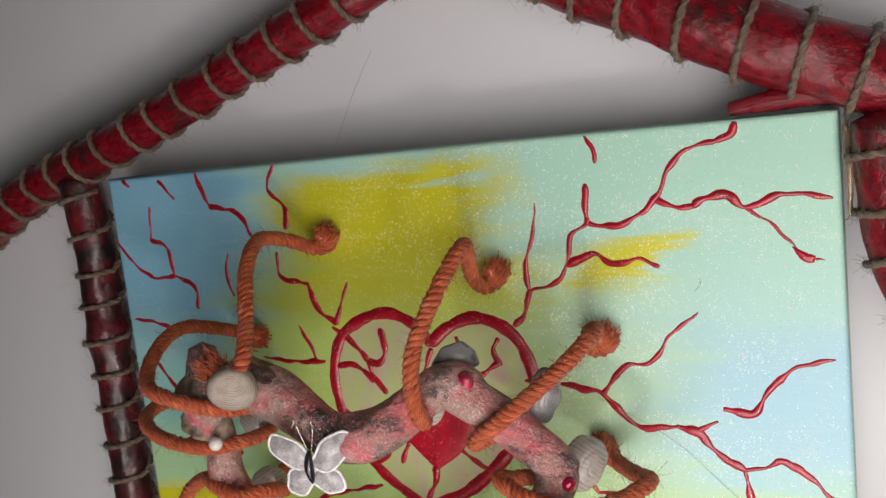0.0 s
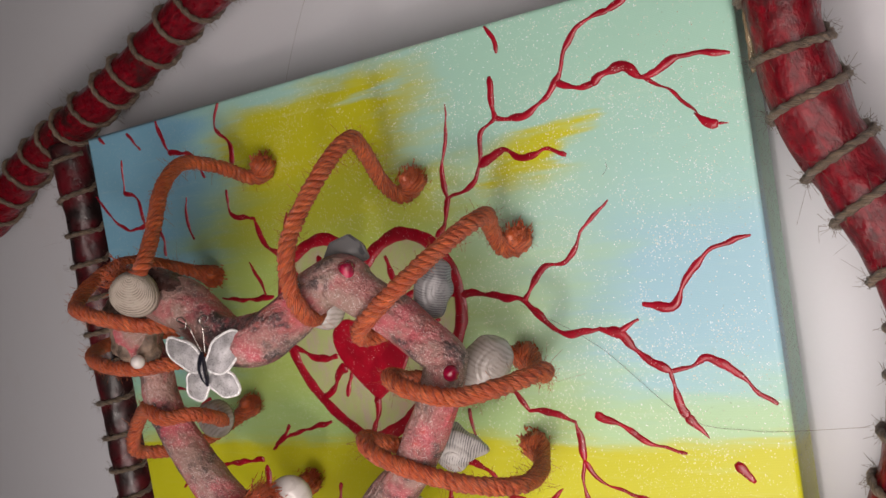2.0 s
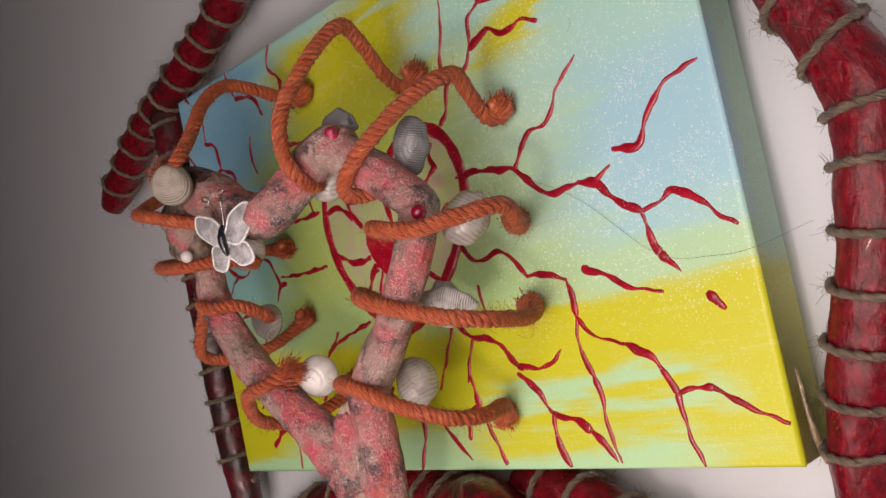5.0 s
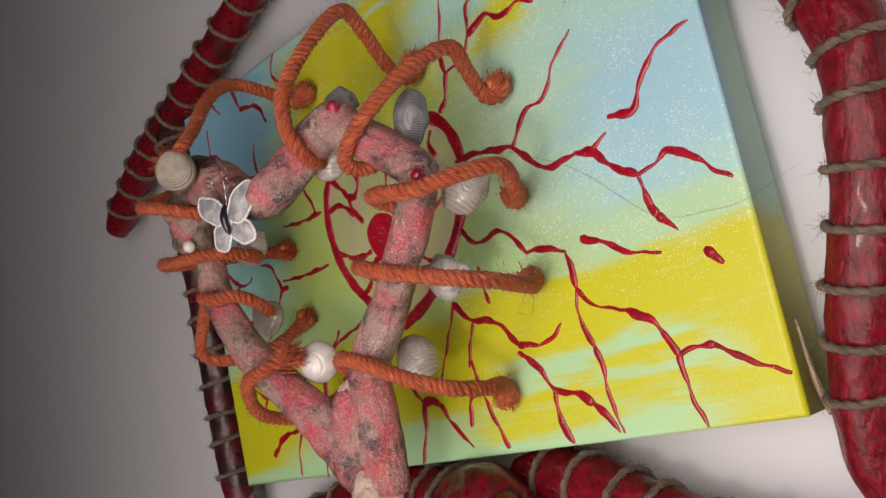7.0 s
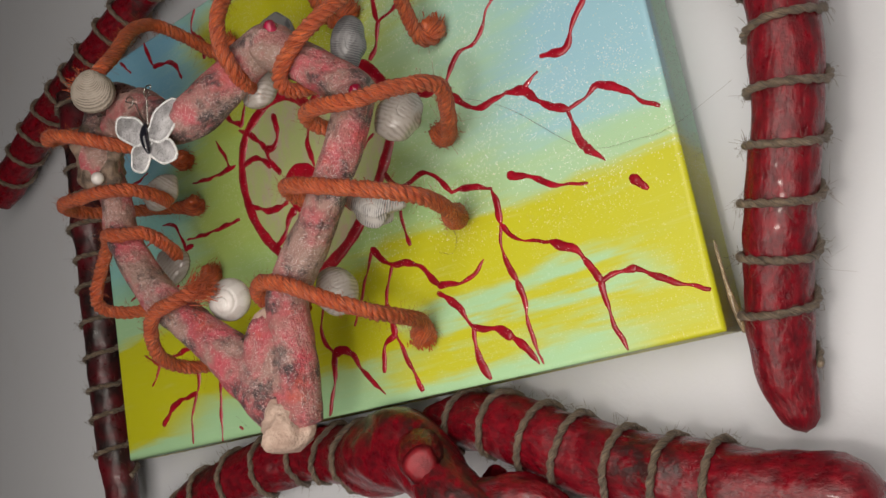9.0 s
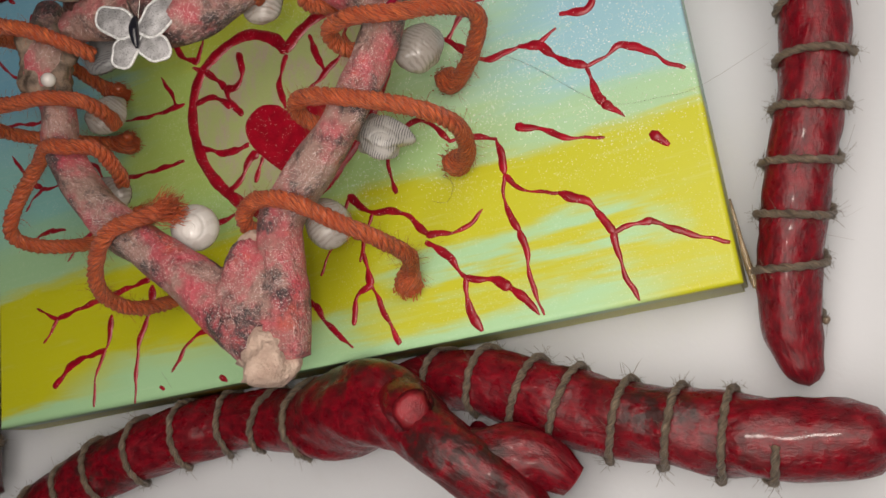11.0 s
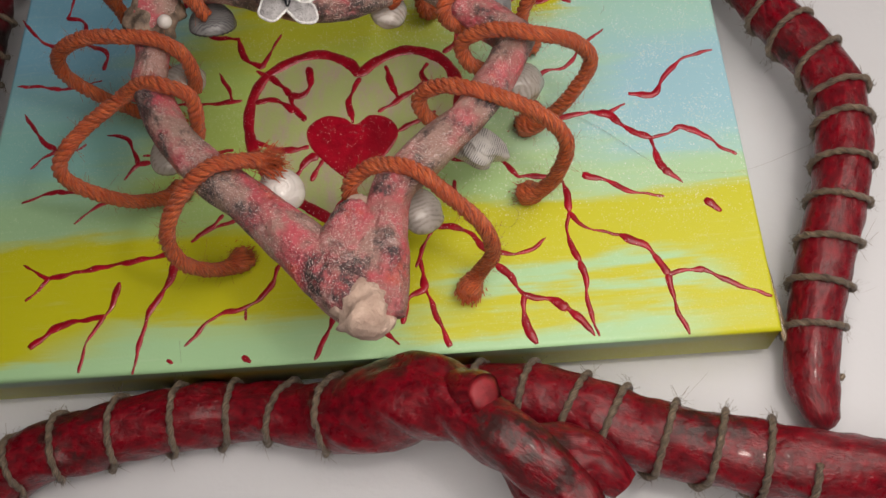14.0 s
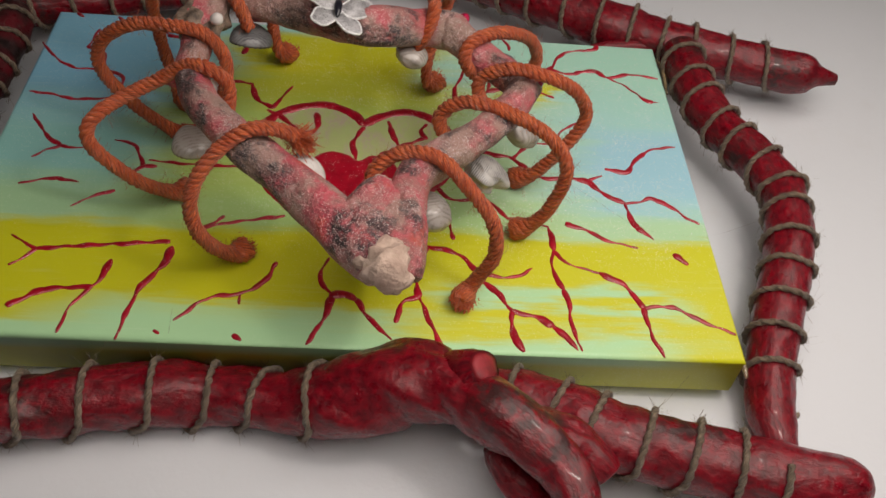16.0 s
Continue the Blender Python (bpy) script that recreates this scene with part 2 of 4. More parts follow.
def heart_wash_paint():
    """Thin pinkish grey paint scrubbed over the lime ground, which shows through in streaks."""
    k = Nodes("pinkish_grey_wash")
    p = k.coords.outputs["Object"]
    scrub = k.noise(k.mapped(p, (150, 150, 70), turn=(0, 0.5, 0)), 1.0, 5, 0.7)
    blot, fine = k.noise(p, 55, 4, 0.65), k.noise(p, 900, 3)
    c = k.mix(k.ramp(scrub, 0.42, 0.70), (0.42, 0.49, 0.20), (0.47, 0.37, 0.31))
    c = k.mix(k.ramp(blot, 0.52, 0.68, 0, 0.7), c, (0.50, 0.30, 0.28))
    c = k.mix(k.ramp(blot, 0.34, 0.46, 0.6, 0), c, (0.42, 0.52, 0.20))
    c = k.mix(k.ramp(fine, 0.6, 0.8, 0, 0.3), c, (0.66, 0.60, 0.46))
    return k.set(Base_Color=c, Roughness=0.5, Normal=k.bump(k.math("ADD", scrub, fine), 0.4, 0.0004))


def bare_wood():
    k = Nodes("bare_broken_wood")
    p = k.coords.outputs["Object"]
    a, b = k.noise(p, 90, 4), k.noise(p, 520, 4)
    c = k.mix(k.ramp(a, 0.3, 0.7), (0.36, 0.24, 0.19), (0.60, 0.45, 0.37))
    return k.set(Base_Color=k.mix(k.ramp(b, 0.6, 0.8, 0, 0.5), c, (0.2, 0.1, 0.08)), Roughness=0.8, Normal=k.bump(k.math("ADD", a, b), 0.9, 0.0015))


def shell_paint(name, light, dark, bands, rough):
    k = Nodes(name)
    uv, p = k.coords.outputs["UV"], k.coords.outputs["Object"]
    u, v, n = k.split(uv)
    blot, fine = k.noise(p, 260, 4), k.noise(p, 1500, 2)
    if bands > 15:
        line = k.math("SINE", k.math("MULTIPLY", v, bands))
    else:
        across = k.split(p)[1]
        line = k.math("SINE", k.math("ADD", k.math("MULTIPLY", across, bands * 620), k.math("MULTIPLY", blot, 9.0)))
    f = k.math("MULTIPLY", k.ramp(line, -0.4, 0.7), k.ramp(blot, 0.34, 0.58))
    return k.set(Base_Color=k.mix(f, light, dark), Roughness=rough, Coat_Weight=0.25 if rough < 0.3 else 0.0,
                 Normal=k.bump(k.math("ADD", line, fine), 0.4 if bands > 15 else 0.07, 0.0003))


M_WALL = wall_paint("white_wall_paint", (0.66, 0.68, 0.72))
M_CEIL = wall_paint("ceiling_paint", (0.82, 0.82, 0.80))
M_FLOOR = simple("floor_boards", (0.30, 0.21, 0.14), 0.5, grain=9)
M_CANVAS = paint_blocks()
M_VEIN = glossy_red("vein_paint", (0.42, 0.004, 0.022), (0.26, 0.002, 0.012))
M_HEART = glossy_red("heart_paint", (0.44, 0.004, 0.022), (0.32, 0.003, 0.016))
M_BRANCH, M_DARK = branch_paint(), dark_branch_paint()
M_TWIG, M_BARE = twig_paint(), bare_wood()
M_ROPE = fibre("orange_cord_fibre", (0.15, 0.010, 0.003), (0.50, 0.050, 0.009), (0.95, 0.215, 0.062), -0.62, 0.27)
M_TWINE = fibre("jute_fibre", (0.014, 0.008, 0.005), (0.065, 0.042, 0.026), (0.46, 0.34, 0.23), 1.18, 0.34)
M_STRAY = simple("loose_orange_fibre", (0.36, 0.10, 0.035), 0.6)
M_HAIR = simple("loose_fibre", (0.16, 0.12, 0.09), 0.7)
M_WASH = heart_wash_paint()
M_NACRE = shell_paint("white_glossy_shell", (0.64, 0.61, 0.59), (0.56, 0.52, 0.50), 2.0, 0.14)
M_RIBBED = shell_paint("ribbed_beige_shell", (0.36, 0.31, 0.26), (0.19, 0.16, 0.13), 26.0, 0.6)
M_GREY = shell_paint("grey_striped_shell", (0.20, 0.20, 0.205), (0.085, 0.087, 0.095), 13.0, 0.3)
M_LINED = shell_paint("white_shell_with_grey_lines", (0.46, 0.44, 0.42), (0.16, 0.16, 0.165), 13.0, 0.35)
M_CREAM = shell_paint("cream_shell", (0.41, 0.375, 0.345), (0.31, 0.275, 0.255), 7.0, 0.25)
M_BEAD = simple("red_bead_glass", (0.26, 0.004, 0.03), 0.1, coat=0.5, bump=0.0)
M_PINKBEAD = simple("pink_bead_glass", (0.56, 0.075, 0.12), 0.22, coat=0.3, grain=600, vary=0.4, bump=0.0008)
M_ROSE = simple("rose_red_bead_glass", (0.34, 0.010, 0.05), 0.22, coat=0.4, grain=500, vary=0.5, bump=0.0006)
M_CUT = simple("pale_red_cut_wood", (0.25, 0.012, 0.020), 0.45, grain=300, vary=0.35, bump=0.0008)
M_WING = simple("frosted_wing", (0.56, 0.55, 0.57), 0.3, glassy=0.3, grain=300, vary=0.35)
M_RIM = simple("glittered_wing_rim", (0.78, 0.78, 0.79), 0.22, metal=0.1, grain=900, bump=0.0008)
M_BODY = simple("black_enamel", (0.012, 0.012, 0.02), 0.2, coat=0.5)
M_WIRE = simple("silver_wire", (0.55, 0.53, 0.50), 0.25, metal=1.0)
M_GLUE = simple("dried_amber_glue", (0.66, 0.50, 0.30), 0.12, glassy=0.7, coat=0.3)
M_KNOT = simple("dark_glossy_knot", (0.085, 0.042, 0.036), 0.3, grain=170, vary=0.7, bump=0.0024, coat=0.2)
M_LUMP = simple("rough_beige_bark", (0.23, 0.165, 0.125), 0.5, grain=190, vary=0.75, bump=0.003)


# ---------------------------------------------------------------- mesh kit
def mesh_object(name, bm, material, smooth=True):
    me = bpy.data.meshes.new(name)
    bmesh.ops.recalc_face_normals(bm, faces=bm.faces)
    bm.to_mesh(me)
    bm.free()
    me.materials.append(material)
    if smooth:
        me.polygons.foreach_set("use_smooth", [True] * len(me.polygons))
    return new(name, me)


def part(name, bm, material, parent, label="", smooth=True):
    ob = mesh_object(name, bm, material, smooth)
    ob.parent = parent
    ob.matrix_parent_inverse = parent.matrix_world.inverted()
    if label:
        ob["label"] = label
    return ob


def thing(name, label, category, group="", kind="", at=(0, 0, 0)):
    ob = new(name)
    ob.location = (at[0], at[1], at[2] + HANG)
    ob.empty_display_size = 0.01
    bpy.context.view_layer.update()
    return tagged(ob, label, category, group, kind)


def mm(*p):
    """Millimetres on the canvas (x right, y into the wall, z up from its centre) to the world."""
    return Vector((p[0] / 1000, p[1] / 1000, p[2] / 1000 + HANG))


def spline(points, step):
    """Catmull-Rom through points of any dimension, resampled to about step (on the first three)."""
    p = [np.array(q, float) for q in points]
    p = [2 * p[0] - p[1], *p, 2 * p[-1] - p[-2]]
    dense = []
    for a, b, c, d in zip(p, p[1:], p[2:], p[3:]):
        for i in range(24):
            t = i / 24
            dense.append(0.5 * (2 * b + (c - a) * t + (2 * a - 5 * b + 4 * c - d) * t * t + (3 * b - a - 3 * c + d) * t ** 3))
    dense.append(p[-2])
    dense = np.array(dense)
    s = np.concatenate([[0], np.cumsum(np.linalg.norm(np.diff(dense[:, :3], axis=0), axis=1))])
    n = max(3, int(s[-1] / step))
    want = np.linspace(0, s[-1], n + 1)
    return np.stack([np.interp(want, s, dense[:, j]) for j in range(dense.shape[1])], 1), want


def frames_along(path):
    """Tangent, normal and binormal at each point, carried along without twist."""
    tang = np.gradient(path[:, :3], axis=0)
    tang /= np.linalg.norm(tang, axis=1)[:, None] + 1e-12
    ref = np.array((0.0, -1.0, 0.2))
    out = []
    for t in tang:
        ref = ref - t * np.dot(ref, t)
        ref /= np.linalg.norm(ref) + 1e-12
        out.append((t, ref.copy(), np.cross(t, ref)))
    return out


def sweep(bm, path, arc, radius, sides, shape=None, caps=True):
    """A tube of that radius (a list) along path; shape(angle, arc, i) scales it. UV: turns, centimetres."""
    layer = bm.loops.layers.uv.verify()
    fr = frames_along(path)
    rings = []
    for i, (t, n, b) in enumerate(fr):
        ring = []
        for j in range(sides):
            a = 2 * math.pi * j / sides
            r = radius[i] * (shape(a, arc[i], i) if shape else 1)
            ring.append(bm.verts.new(path[i, :3] + r * (math.cos(a) * n + math.sin(a) * b)))
        rings.append(ring)
    for i in range(len(rings) - 1):
        for j in range(sides):
            k = (j + 1) % sides
            f = bm.faces.new((rings[i][j], rings[i][k], rings[i + 1][k], rings[i + 1][j]))
            for loop, (uu, vv) in zip(f.loops, ((j, i), (j + 1, i), (j + 1, i + 1), (j, i + 1))):
                loop[layer].uv = (uu / sides, arc[vv] * 100)
    if caps:
        for ring, i, sign in ((rings[0], 0, -1), (rings[-1], len(rings) - 1, 1)):
            mid = bm.verts.new(path[i, :3] + sign * fr[i][0] * radius[i] * 0.45)
            for j in range(sides):
                bm.faces.new((ring[j], ring[(j + 1) % sides], mid))
    return fr


def to_world(points):
    """Rows of x, y, z[, r] in millimetres to metres in the world."""
    q = np.array(points, float) / 1000
    q[:, 2] += HANG
    return q


def fuzz(bm, rng, path, fr, radius, count, length, thick=0.00009):
    """Loose fibres that stand off a cord, as thin bent three-sided hairs."""
    for _ in range(count):
        i = rng.randrange(len(path))
        t, n, b = fr[i]
        a = rng.uniform(0, 2 * math.pi)
        out = math.cos(a) * n + math.sin(a) * b
        ln = length * rng.uniform(0.4, 1.4)
        side = np.array([rng.uniform(-1, 1) for _ in range(3)])
        p0 = path[i, :3] + out * radius[i] * 0.9
        pts = [p0, p0 + (out * 0.5 + t * rng.uniform(-0.6, 0.6)) * ln * 0.5, p0 + (out * 0.8 + side * 0.7) * ln]
        thin_line(bm, pts, thick)


def thin_line(bm, pts, thick):
    last = None
    for q in pts:
        q = np.array(q, float)
        ring = [bm.verts.new(q + thick * np.array(d)) for d in ((1, 0, 0), (-0.5, 0.6, 0.6), (-0.5, -0.6, -0.6))]
        if last:
            for j in range(3):
                bm.faces.new((last[j], last[(j + 1) % 3], ring[(j + 1) % 3], ring[j]))
        last = ring


def box(bm, lo, hi):
    v = [bm.verts.new((x, y, z)) for x in (lo[0], hi[0]) for y in (lo[1], hi[1]) for z in (lo[2], hi[2])]
    for f in ((0, 1, 3, 2), (4, 6, 7, 5), (0, 4, 5, 1), (2, 3, 7, 6), (0, 2, 6, 4), (1, 5, 7, 3)):
        bm.faces.new([v[i] for i in f])
    return bm


# ---------------------------------------------------------------- the room
WALL_Y = 0.026


def slab(name, lo, hi, material, label):
    ob = mesh_object(name, box(bmesh.new(), lo, hi), material, smooth=False)
    return tagged(ob, label, name.split("_")[0], kind="structure")


slab("wall_north", (-1.9, WALL_Y, 0), (2.1, WALL_Y + 0.15, 2.5), M_WALL, "plain white painted wall with faint roller marks")
slab("wall_south", (-1.9, -3.15, 0), (2.1, -3.0, 2.5), M_WALL, "plain white painted wall")
slab("wall_west", (-2.05, -3.15, 0), (-1.9, WALL_Y + 0.15, 2.5), M_WALL, "plain white painted wall")
slab("wall_east", (2.1, -3.15, 0), (2.25, WALL_Y + 0.15, 2.5), M_WALL, "plain white painted wall")
slab("floor", (-2.05, -3.15, -0.1), (2.25, WALL_Y + 0.15, 0), M_FLOOR, "plain brown floor")
slab("ceiling", (-2.05, -3.15, 2.5), (2.25, WALL_Y + 0.15, 2.6), M_CEIL, "plain white ceiling")

# ---------------------------------------------------------------- painted canvas
canvas = thing("painted_canvas", "canvas painted yellow, green and blue with raised red veins", "painting", at=(0, 0.017, 0))


def canvas_panel():
    bm = bmesh.new()
    box(bm, (-0.150, 0.0, HANG - 0.0992), (0.150, 0.0186, HANG + 0.0992))
    edges = [e for e in bm.edges if all(v.co.y < 0.01 for v in e.verts)]
    bmesh.ops.bevel(bm, geom=edges, offset=0.0022, segments=4, affect="EDGES", profile=0.6)
    upright = [e for e in bm.edges if abs(e.verts[0].co.y - e.verts[1].co.y) > 0.01]
    bmesh.ops.bevel(bm, geom=upright, offset=0.0012, segments=2, affect="EDGES")
    ob = part("panel", bm, M_CANVAS, canvas, smooth=True)
    ob.data.transform(Matrix.Translation((0, 0, -HANG)))
    ob.location.z += HANG
    return ob


canvas_panel()


def vein(w0, w1, *points):
    """A raised dribble of red paint on the canvas through points in millimetres; its width goes from w0 to w1."""
    rng = random.Random(int(points[0][0] * 31 + points[0][1] * 17 + len(points)))
    a, b, c, d = (np.array(q, float) for q in (points[0], points[1], points[-2], points[-1]))
    first, last = a + (a - b) / np.linalg.norm(a - b) * 0.5, d + (d - c) / np.linalg.norm(d - c) * 0.5
    path, arc = spline([(x, 0, z) for x, z in (first, *points[1:-1], last)], 0.7)
    path = path + np.array([[rng.uniform(-0.05, 0.05), 0, rng.uniform(-0.05, 0.05)] for _ in path])
    sway = 0.22 if w0 < 4.2 else 0.0
    ease = np.minimum(1, np.minimum(arc, arc[-1] - arc) / 3)
    path[:, 0] += sway * ease * np.sin(arc * 0.52 + w0 * 7)
    path[:, 2] += sway * ease * np.sin(arc * 0.71 + w1 * 9)
    path /= 1000
    path[:, 2] += HANG
    tang = np.gradient(path, axis=0)
    tang /= np.linalg.norm(tang, axis=1)[:, None] + 1e-12
    bm = bmesh.new()
    last = None
    n, phase = len(path), rng.uniform(0, 6)
    lumps = 0.3 if w0 > 4.2 else 1.0
    for i, q in enumerate(path):
        f = i / (n - 1)
        w = (w0 + (w1 - w0) * f) / 1000 * (1 + lumps * 0.30 * math.sin(phase + arc[i] * 0.42) + lumps * 0.12 * math.sin(2 * phase + arc[i] * 0.97) + rng.uniform(-0.025, 0.025))
        w *= min(1, 0.62 + min(i, n - 1 - i) * 0.2) * (0.49 if w0 < 4.2 else 0.54)
        side = np.array((-tang[i][2], 0, tang[i][0]))
        ring = []
        for a, h in ((-1.0, -0.0), (-0.8, 0.34), (-0.4, 0.55), (0.0, 0.60), (0.4, 0.55), (0.8, 0.34), (1.0, -0.0)):
            ring.append(bm.verts.new(q + side * w * a + np.array((0, 0.0001 - h * (w * 0.5 + 0.0005), 0))))
        if last:
            for j in range(6):
                bm.faces.new((last[j], last[j + 1], ring[j + 1], ring[j]))
        else:
            bm.faces.new(ring)
        last = ring
    bm.faces.new(last)
    return part("vein", bm, M_VEIN, canvas)


vein(1.2, 1.8, (70.8, 98.0), (73.5, 93.5), (73.6, 89.3))
vein(1.8, 3.2, (69.5, 81.7), (69.1, 75.4), (69.3, 68.3))
vein(2.4, 1.6, (69.3, 68.3), (79.1, 67.0), (87.2, 70.5), (93.2, 75.5), (98.6, 85.8), (104.5, 91.1), (113.5, 92.9))
vein(1.4, 3.4, (113.5, 92.9), (117.9, 94.3), (119.7, 98.0))
vein(1.8, 1.6, (69.3, 68.3), (63.3, 64.6), (60.4, 53.8), (56.1, 47.8), (45.8, 44.9))
vein(3.0, 1.4, (60.9, 53.8), (70.4, 57.5), (77.7, 53.7), (86.0, 55.4), (92.5, 52.5))
vein(2.4, 0.8, (45.8, 44.9), (44.9, 53.2), (49.4, 67.5), (50.6, 76.1))
vein(2.2, 2.4, (45.8, 44.9), (42.8, 36.5), (38.8, 32.1))
vein(2.6, 1.8, (93.2, 75.5), (98.6, 72.5), (105.5, 72.3))
vein(3.4, 1.4, (105.6, 72.5), (109.7, 74.9), (116.8, 75.1), (121.7, 70.8), (132.1, 74.4), (140.3, 74.0), (147.0, 72.5))
vein(1.4, 0.8, (121.7, 70.8), (129.9, 64.6), (136.5, 56.7))
vein(1.0, 3.2, (135.4, 57.4), (138.6, 54.1), (141.0, 53.6))
vein(1.2, 0.6, (141.0, 53.6), (143.9, 53.2))
vein(2.6, 2.2, (41.0, 11.0), (50.4, 11.1), (61.6, 8.9), (69.5, 6.9), (77.8, -1.8), (83.5, -4.8), (95.2, -3.8))
vein(3.2, 2.4, (95.2, -3.8), (101.8, -5.9), (108.9, -13.5), (116.5, -18.0))
vein(2.4, 1.0, (69.5, 6.9), (78.1, 17.0), (88.2, 19.3), (94.3, 28.2), (104.2, 36.1))
vein(2.4, 1.6, (100.5, -6.3), (103.6, -3.8), (108.3, -1.6))
vein(3.0, 1.2, (111.1, 3.2), (120.3, 2.2), (126.0, 10.6), (134.6, 18.1), (145.6, 20.8))
vein(1.4, 2.6, (116.5, -18.0), (122.1, -17.1), (128.2, -14.3), (134.5, -17.3))
vein(2.8, 1.2, (128.2, -14.3), (135.3, -17.7), (141.2, -24.1), (146.6, -28.2))
vein(1.6, 3.0, (116.5, -18.0), (117.4, -25.8), (119.7, -32.5))
vein(3.0, 1.0, (119.7, -32.5), (122.5, -35.1), (125.2, -38.5))
vein(2.0, 1.8, (34.2, -11.0), (42.0, -21.0), (55.7, -19.9), (65.0, -30.5))
vein(2.4, 2.0, (65.0, -30.5), (72.9, -31.0), (81.5, -34.2))
vein(1.6, 3.2, (81.5, -34.2), (82.5, -40.8), (82.7, -46.8))
vein(1.8, 1.0, (82.9, -47.8), (86.4, -53.1), (93.7, -56.5), (100.0, -58.5))
vein(3.0, 2.2, (100.0, -58.5), (109.2, -64.5), (114.9, -75.5))
vein(2.2, 1.4, (114.9, -75.5), (115.8, -87.6), (118.7, -97.9))
vein(1.6, 2.6, (114.9, -75.5), (121.7, -74.2), (127.4, -74.6))
vein(2.4, 1.4, (127.4, -74.6), (137.6, -81.1), (148.3, -86.3))
vein(1.2, 2.4, (82.5, -47.7), (81.1, -57.2), (84.5, -67.6))
vein(2.4, 1.2, (84.5, -67.6), (85.9, -76.4), (85.7, -84.8), (88.2, -96.5))
vein(3.0, 1.0, (89.6, -32.0), (98.8, -35.8), (105.4, -40.4), (117.4, -43.7))
vein(3.0, 2.0, (132.7, -46.7), (137.0, -51.6))
vein(2.6, 2.2, (23.5, -40.3), (30.6, -47.8), (43.1, -51.3), (52.0, -61.5))
vein(2.4, 1.2, (52.0, -61.5), (64.6, -62.7), (72.7, -57.6))
vein(3.0, 2.0, (51.2, -64.3), (57.3, -69.4), (63.5, -79.5))
vein(2.2, 3.2, (63.5, -79.5), (63.1, -89.3), (66.4, -97.7))
vein(2.2, 3.6, (63.5, -79.5), (74.0, -82.5), (77.9, -85.6))
vein(3.6, 1.6, (77.0, -84.5), (83.1, -90.7), (86.5, -96.3))
vein(1.6, 1.2, (23.2, -41.3), (15.9, -54.4), (8.8, -66.5))
vein(1.8, 1.4, (31.7, -49.4), (28.5, -55.7), (25.0, -64.9))
vein(1.6, 3.0, (26.5, -62.0), (27.3, -68.4), (28.2, -74.1))
vein(2.8, 1.8, (28.2, -74.1), (22.0, -77.9), (19.7, -86.8))
vein(1.6, 2.4, (28.2, -74.1), (32.5, -86.6), (36.2, -96.6))
vein(1.4, 2.0, (40.5, -30.1), (40.8, -37.8), (42.2, -43.5))
vein(2.4, 1.4, (-26.8, -60.7), (-30.5, -70.4), (-38.4, -76.4), (-49.7, -79.2), (-59.9, -89.8))
vein(1.2, 1.0, (-38.4, -76.4), (-38.0, -81.0))
vein(3.0, 2.6, (-37.9, -95.7), (-35.5, -97.5))
vein(2.0, 1.6, (-65.8, -95.1), (-64.4, -96.0))
vein(3.4, 1.2, (-67.2, -54.9), (-68.8, -64.3), (-74.0, -73.4), (-76.6, -83.4), (-78.6, -98.9))
vein(2.4, 2.0, (-68.7, -51.9), (-85.7, -54.1), (-104.8, -56.6), (-116.9, -58.6))
vein(2.0, 1.0, (-116.9, -58.6), (-122.3, -55.4), (-127.3, -52.2))
vein(2.0, 1.4, (-116.9, -58.6), (-120.6, -63.9), (-124.2, -66.9))
vein(3.0, 1.6, (-88.3, -62.8), (-89.6, -70.7), (-92.1, -76.0))
vein(1.6, 1.2, (-92.1, -76.0), (-97.5, -85.6), (-99.0, -97.0))
vein(2.0, 3.4, (-92.1, -76.0), (-107.2, -77.9), (-114.7, -82.5), (-119.1, -86.2))
vein(2.4, 1.6, (-50.1, -37.1), (-54.5, -42.0), (-59.6, -45.4))
vein(1.2, 2.2, (-145.8, 34.9), (-135.7, 33.7), (-126.7, 31.2))
vein(2.2, 1.0, (-126.7, 31.2), (-118.2, 31.9), (-108.8, 33.8))
vein(1.2, 2.4, (-140.1, 19.4), (-130.1, 5.6), (-123.1, 0.0))
vein(2.0, 1.0, (-123.1, 0.0), (-128.3, -3.3), (-132.6, -7.5))
vein(2.0, 1.0, (-123.1, 0.0), (-115.9, -1.0), (-111.0, 1.6))
vein(1.0, 2.2, (-133.3, -23.7), (-123.8, -20.6), (-119.4, -19.7))
vein(2.2, 1.0, (-119.4, -19.7), (-111.1, -21.3))
vein(1.0, 2.0, (-109.8, -35.0), (-103.0, -29.2), (-95.7, -25.4))
vein(1.4, 2.0, (-101.7, 5.3), (-93.1, 2.5), (-87.3, -9.7))
vein(2.4, 1.6, (-82.0, -10.0), (-87.2, -10.2), (-91.8, -16.5))
vein(2.4, 1.6, (-140.4, 97.5), (-137.5, 95.0))
vein(1.8, 1.4, (-120.2, 96.1), (-112.9, 88.2))
vein(2.4, 1.6, (-99.4, 98.0), (-97.6, 91.4), (-93.9, 83.7))
vein(2.4, 2.0, (-93.9, 83.7), (-80.2, 80.0), (-74.5, 70.2))
vein(1.4, 1.8, (-59.3, 98.0), (-63.4, 90.3), (-60.5, 85.4))
vein(1.8, 2.8, (-60.5, 85.4), (-55.7, 80.5), (-57.0, 72.7))
vein(1.2, 1.4, (-127.4, 85.1), (-129.3, 70.8))
vein(2.2, 1.8, (-129.3, 70.8), (-121.0, 66.7), (-119.0, 54.0))
vein(1.8, 2.2, (-118.9, 54.5), (-108.7, 49.2), (-108.3, 39.9))
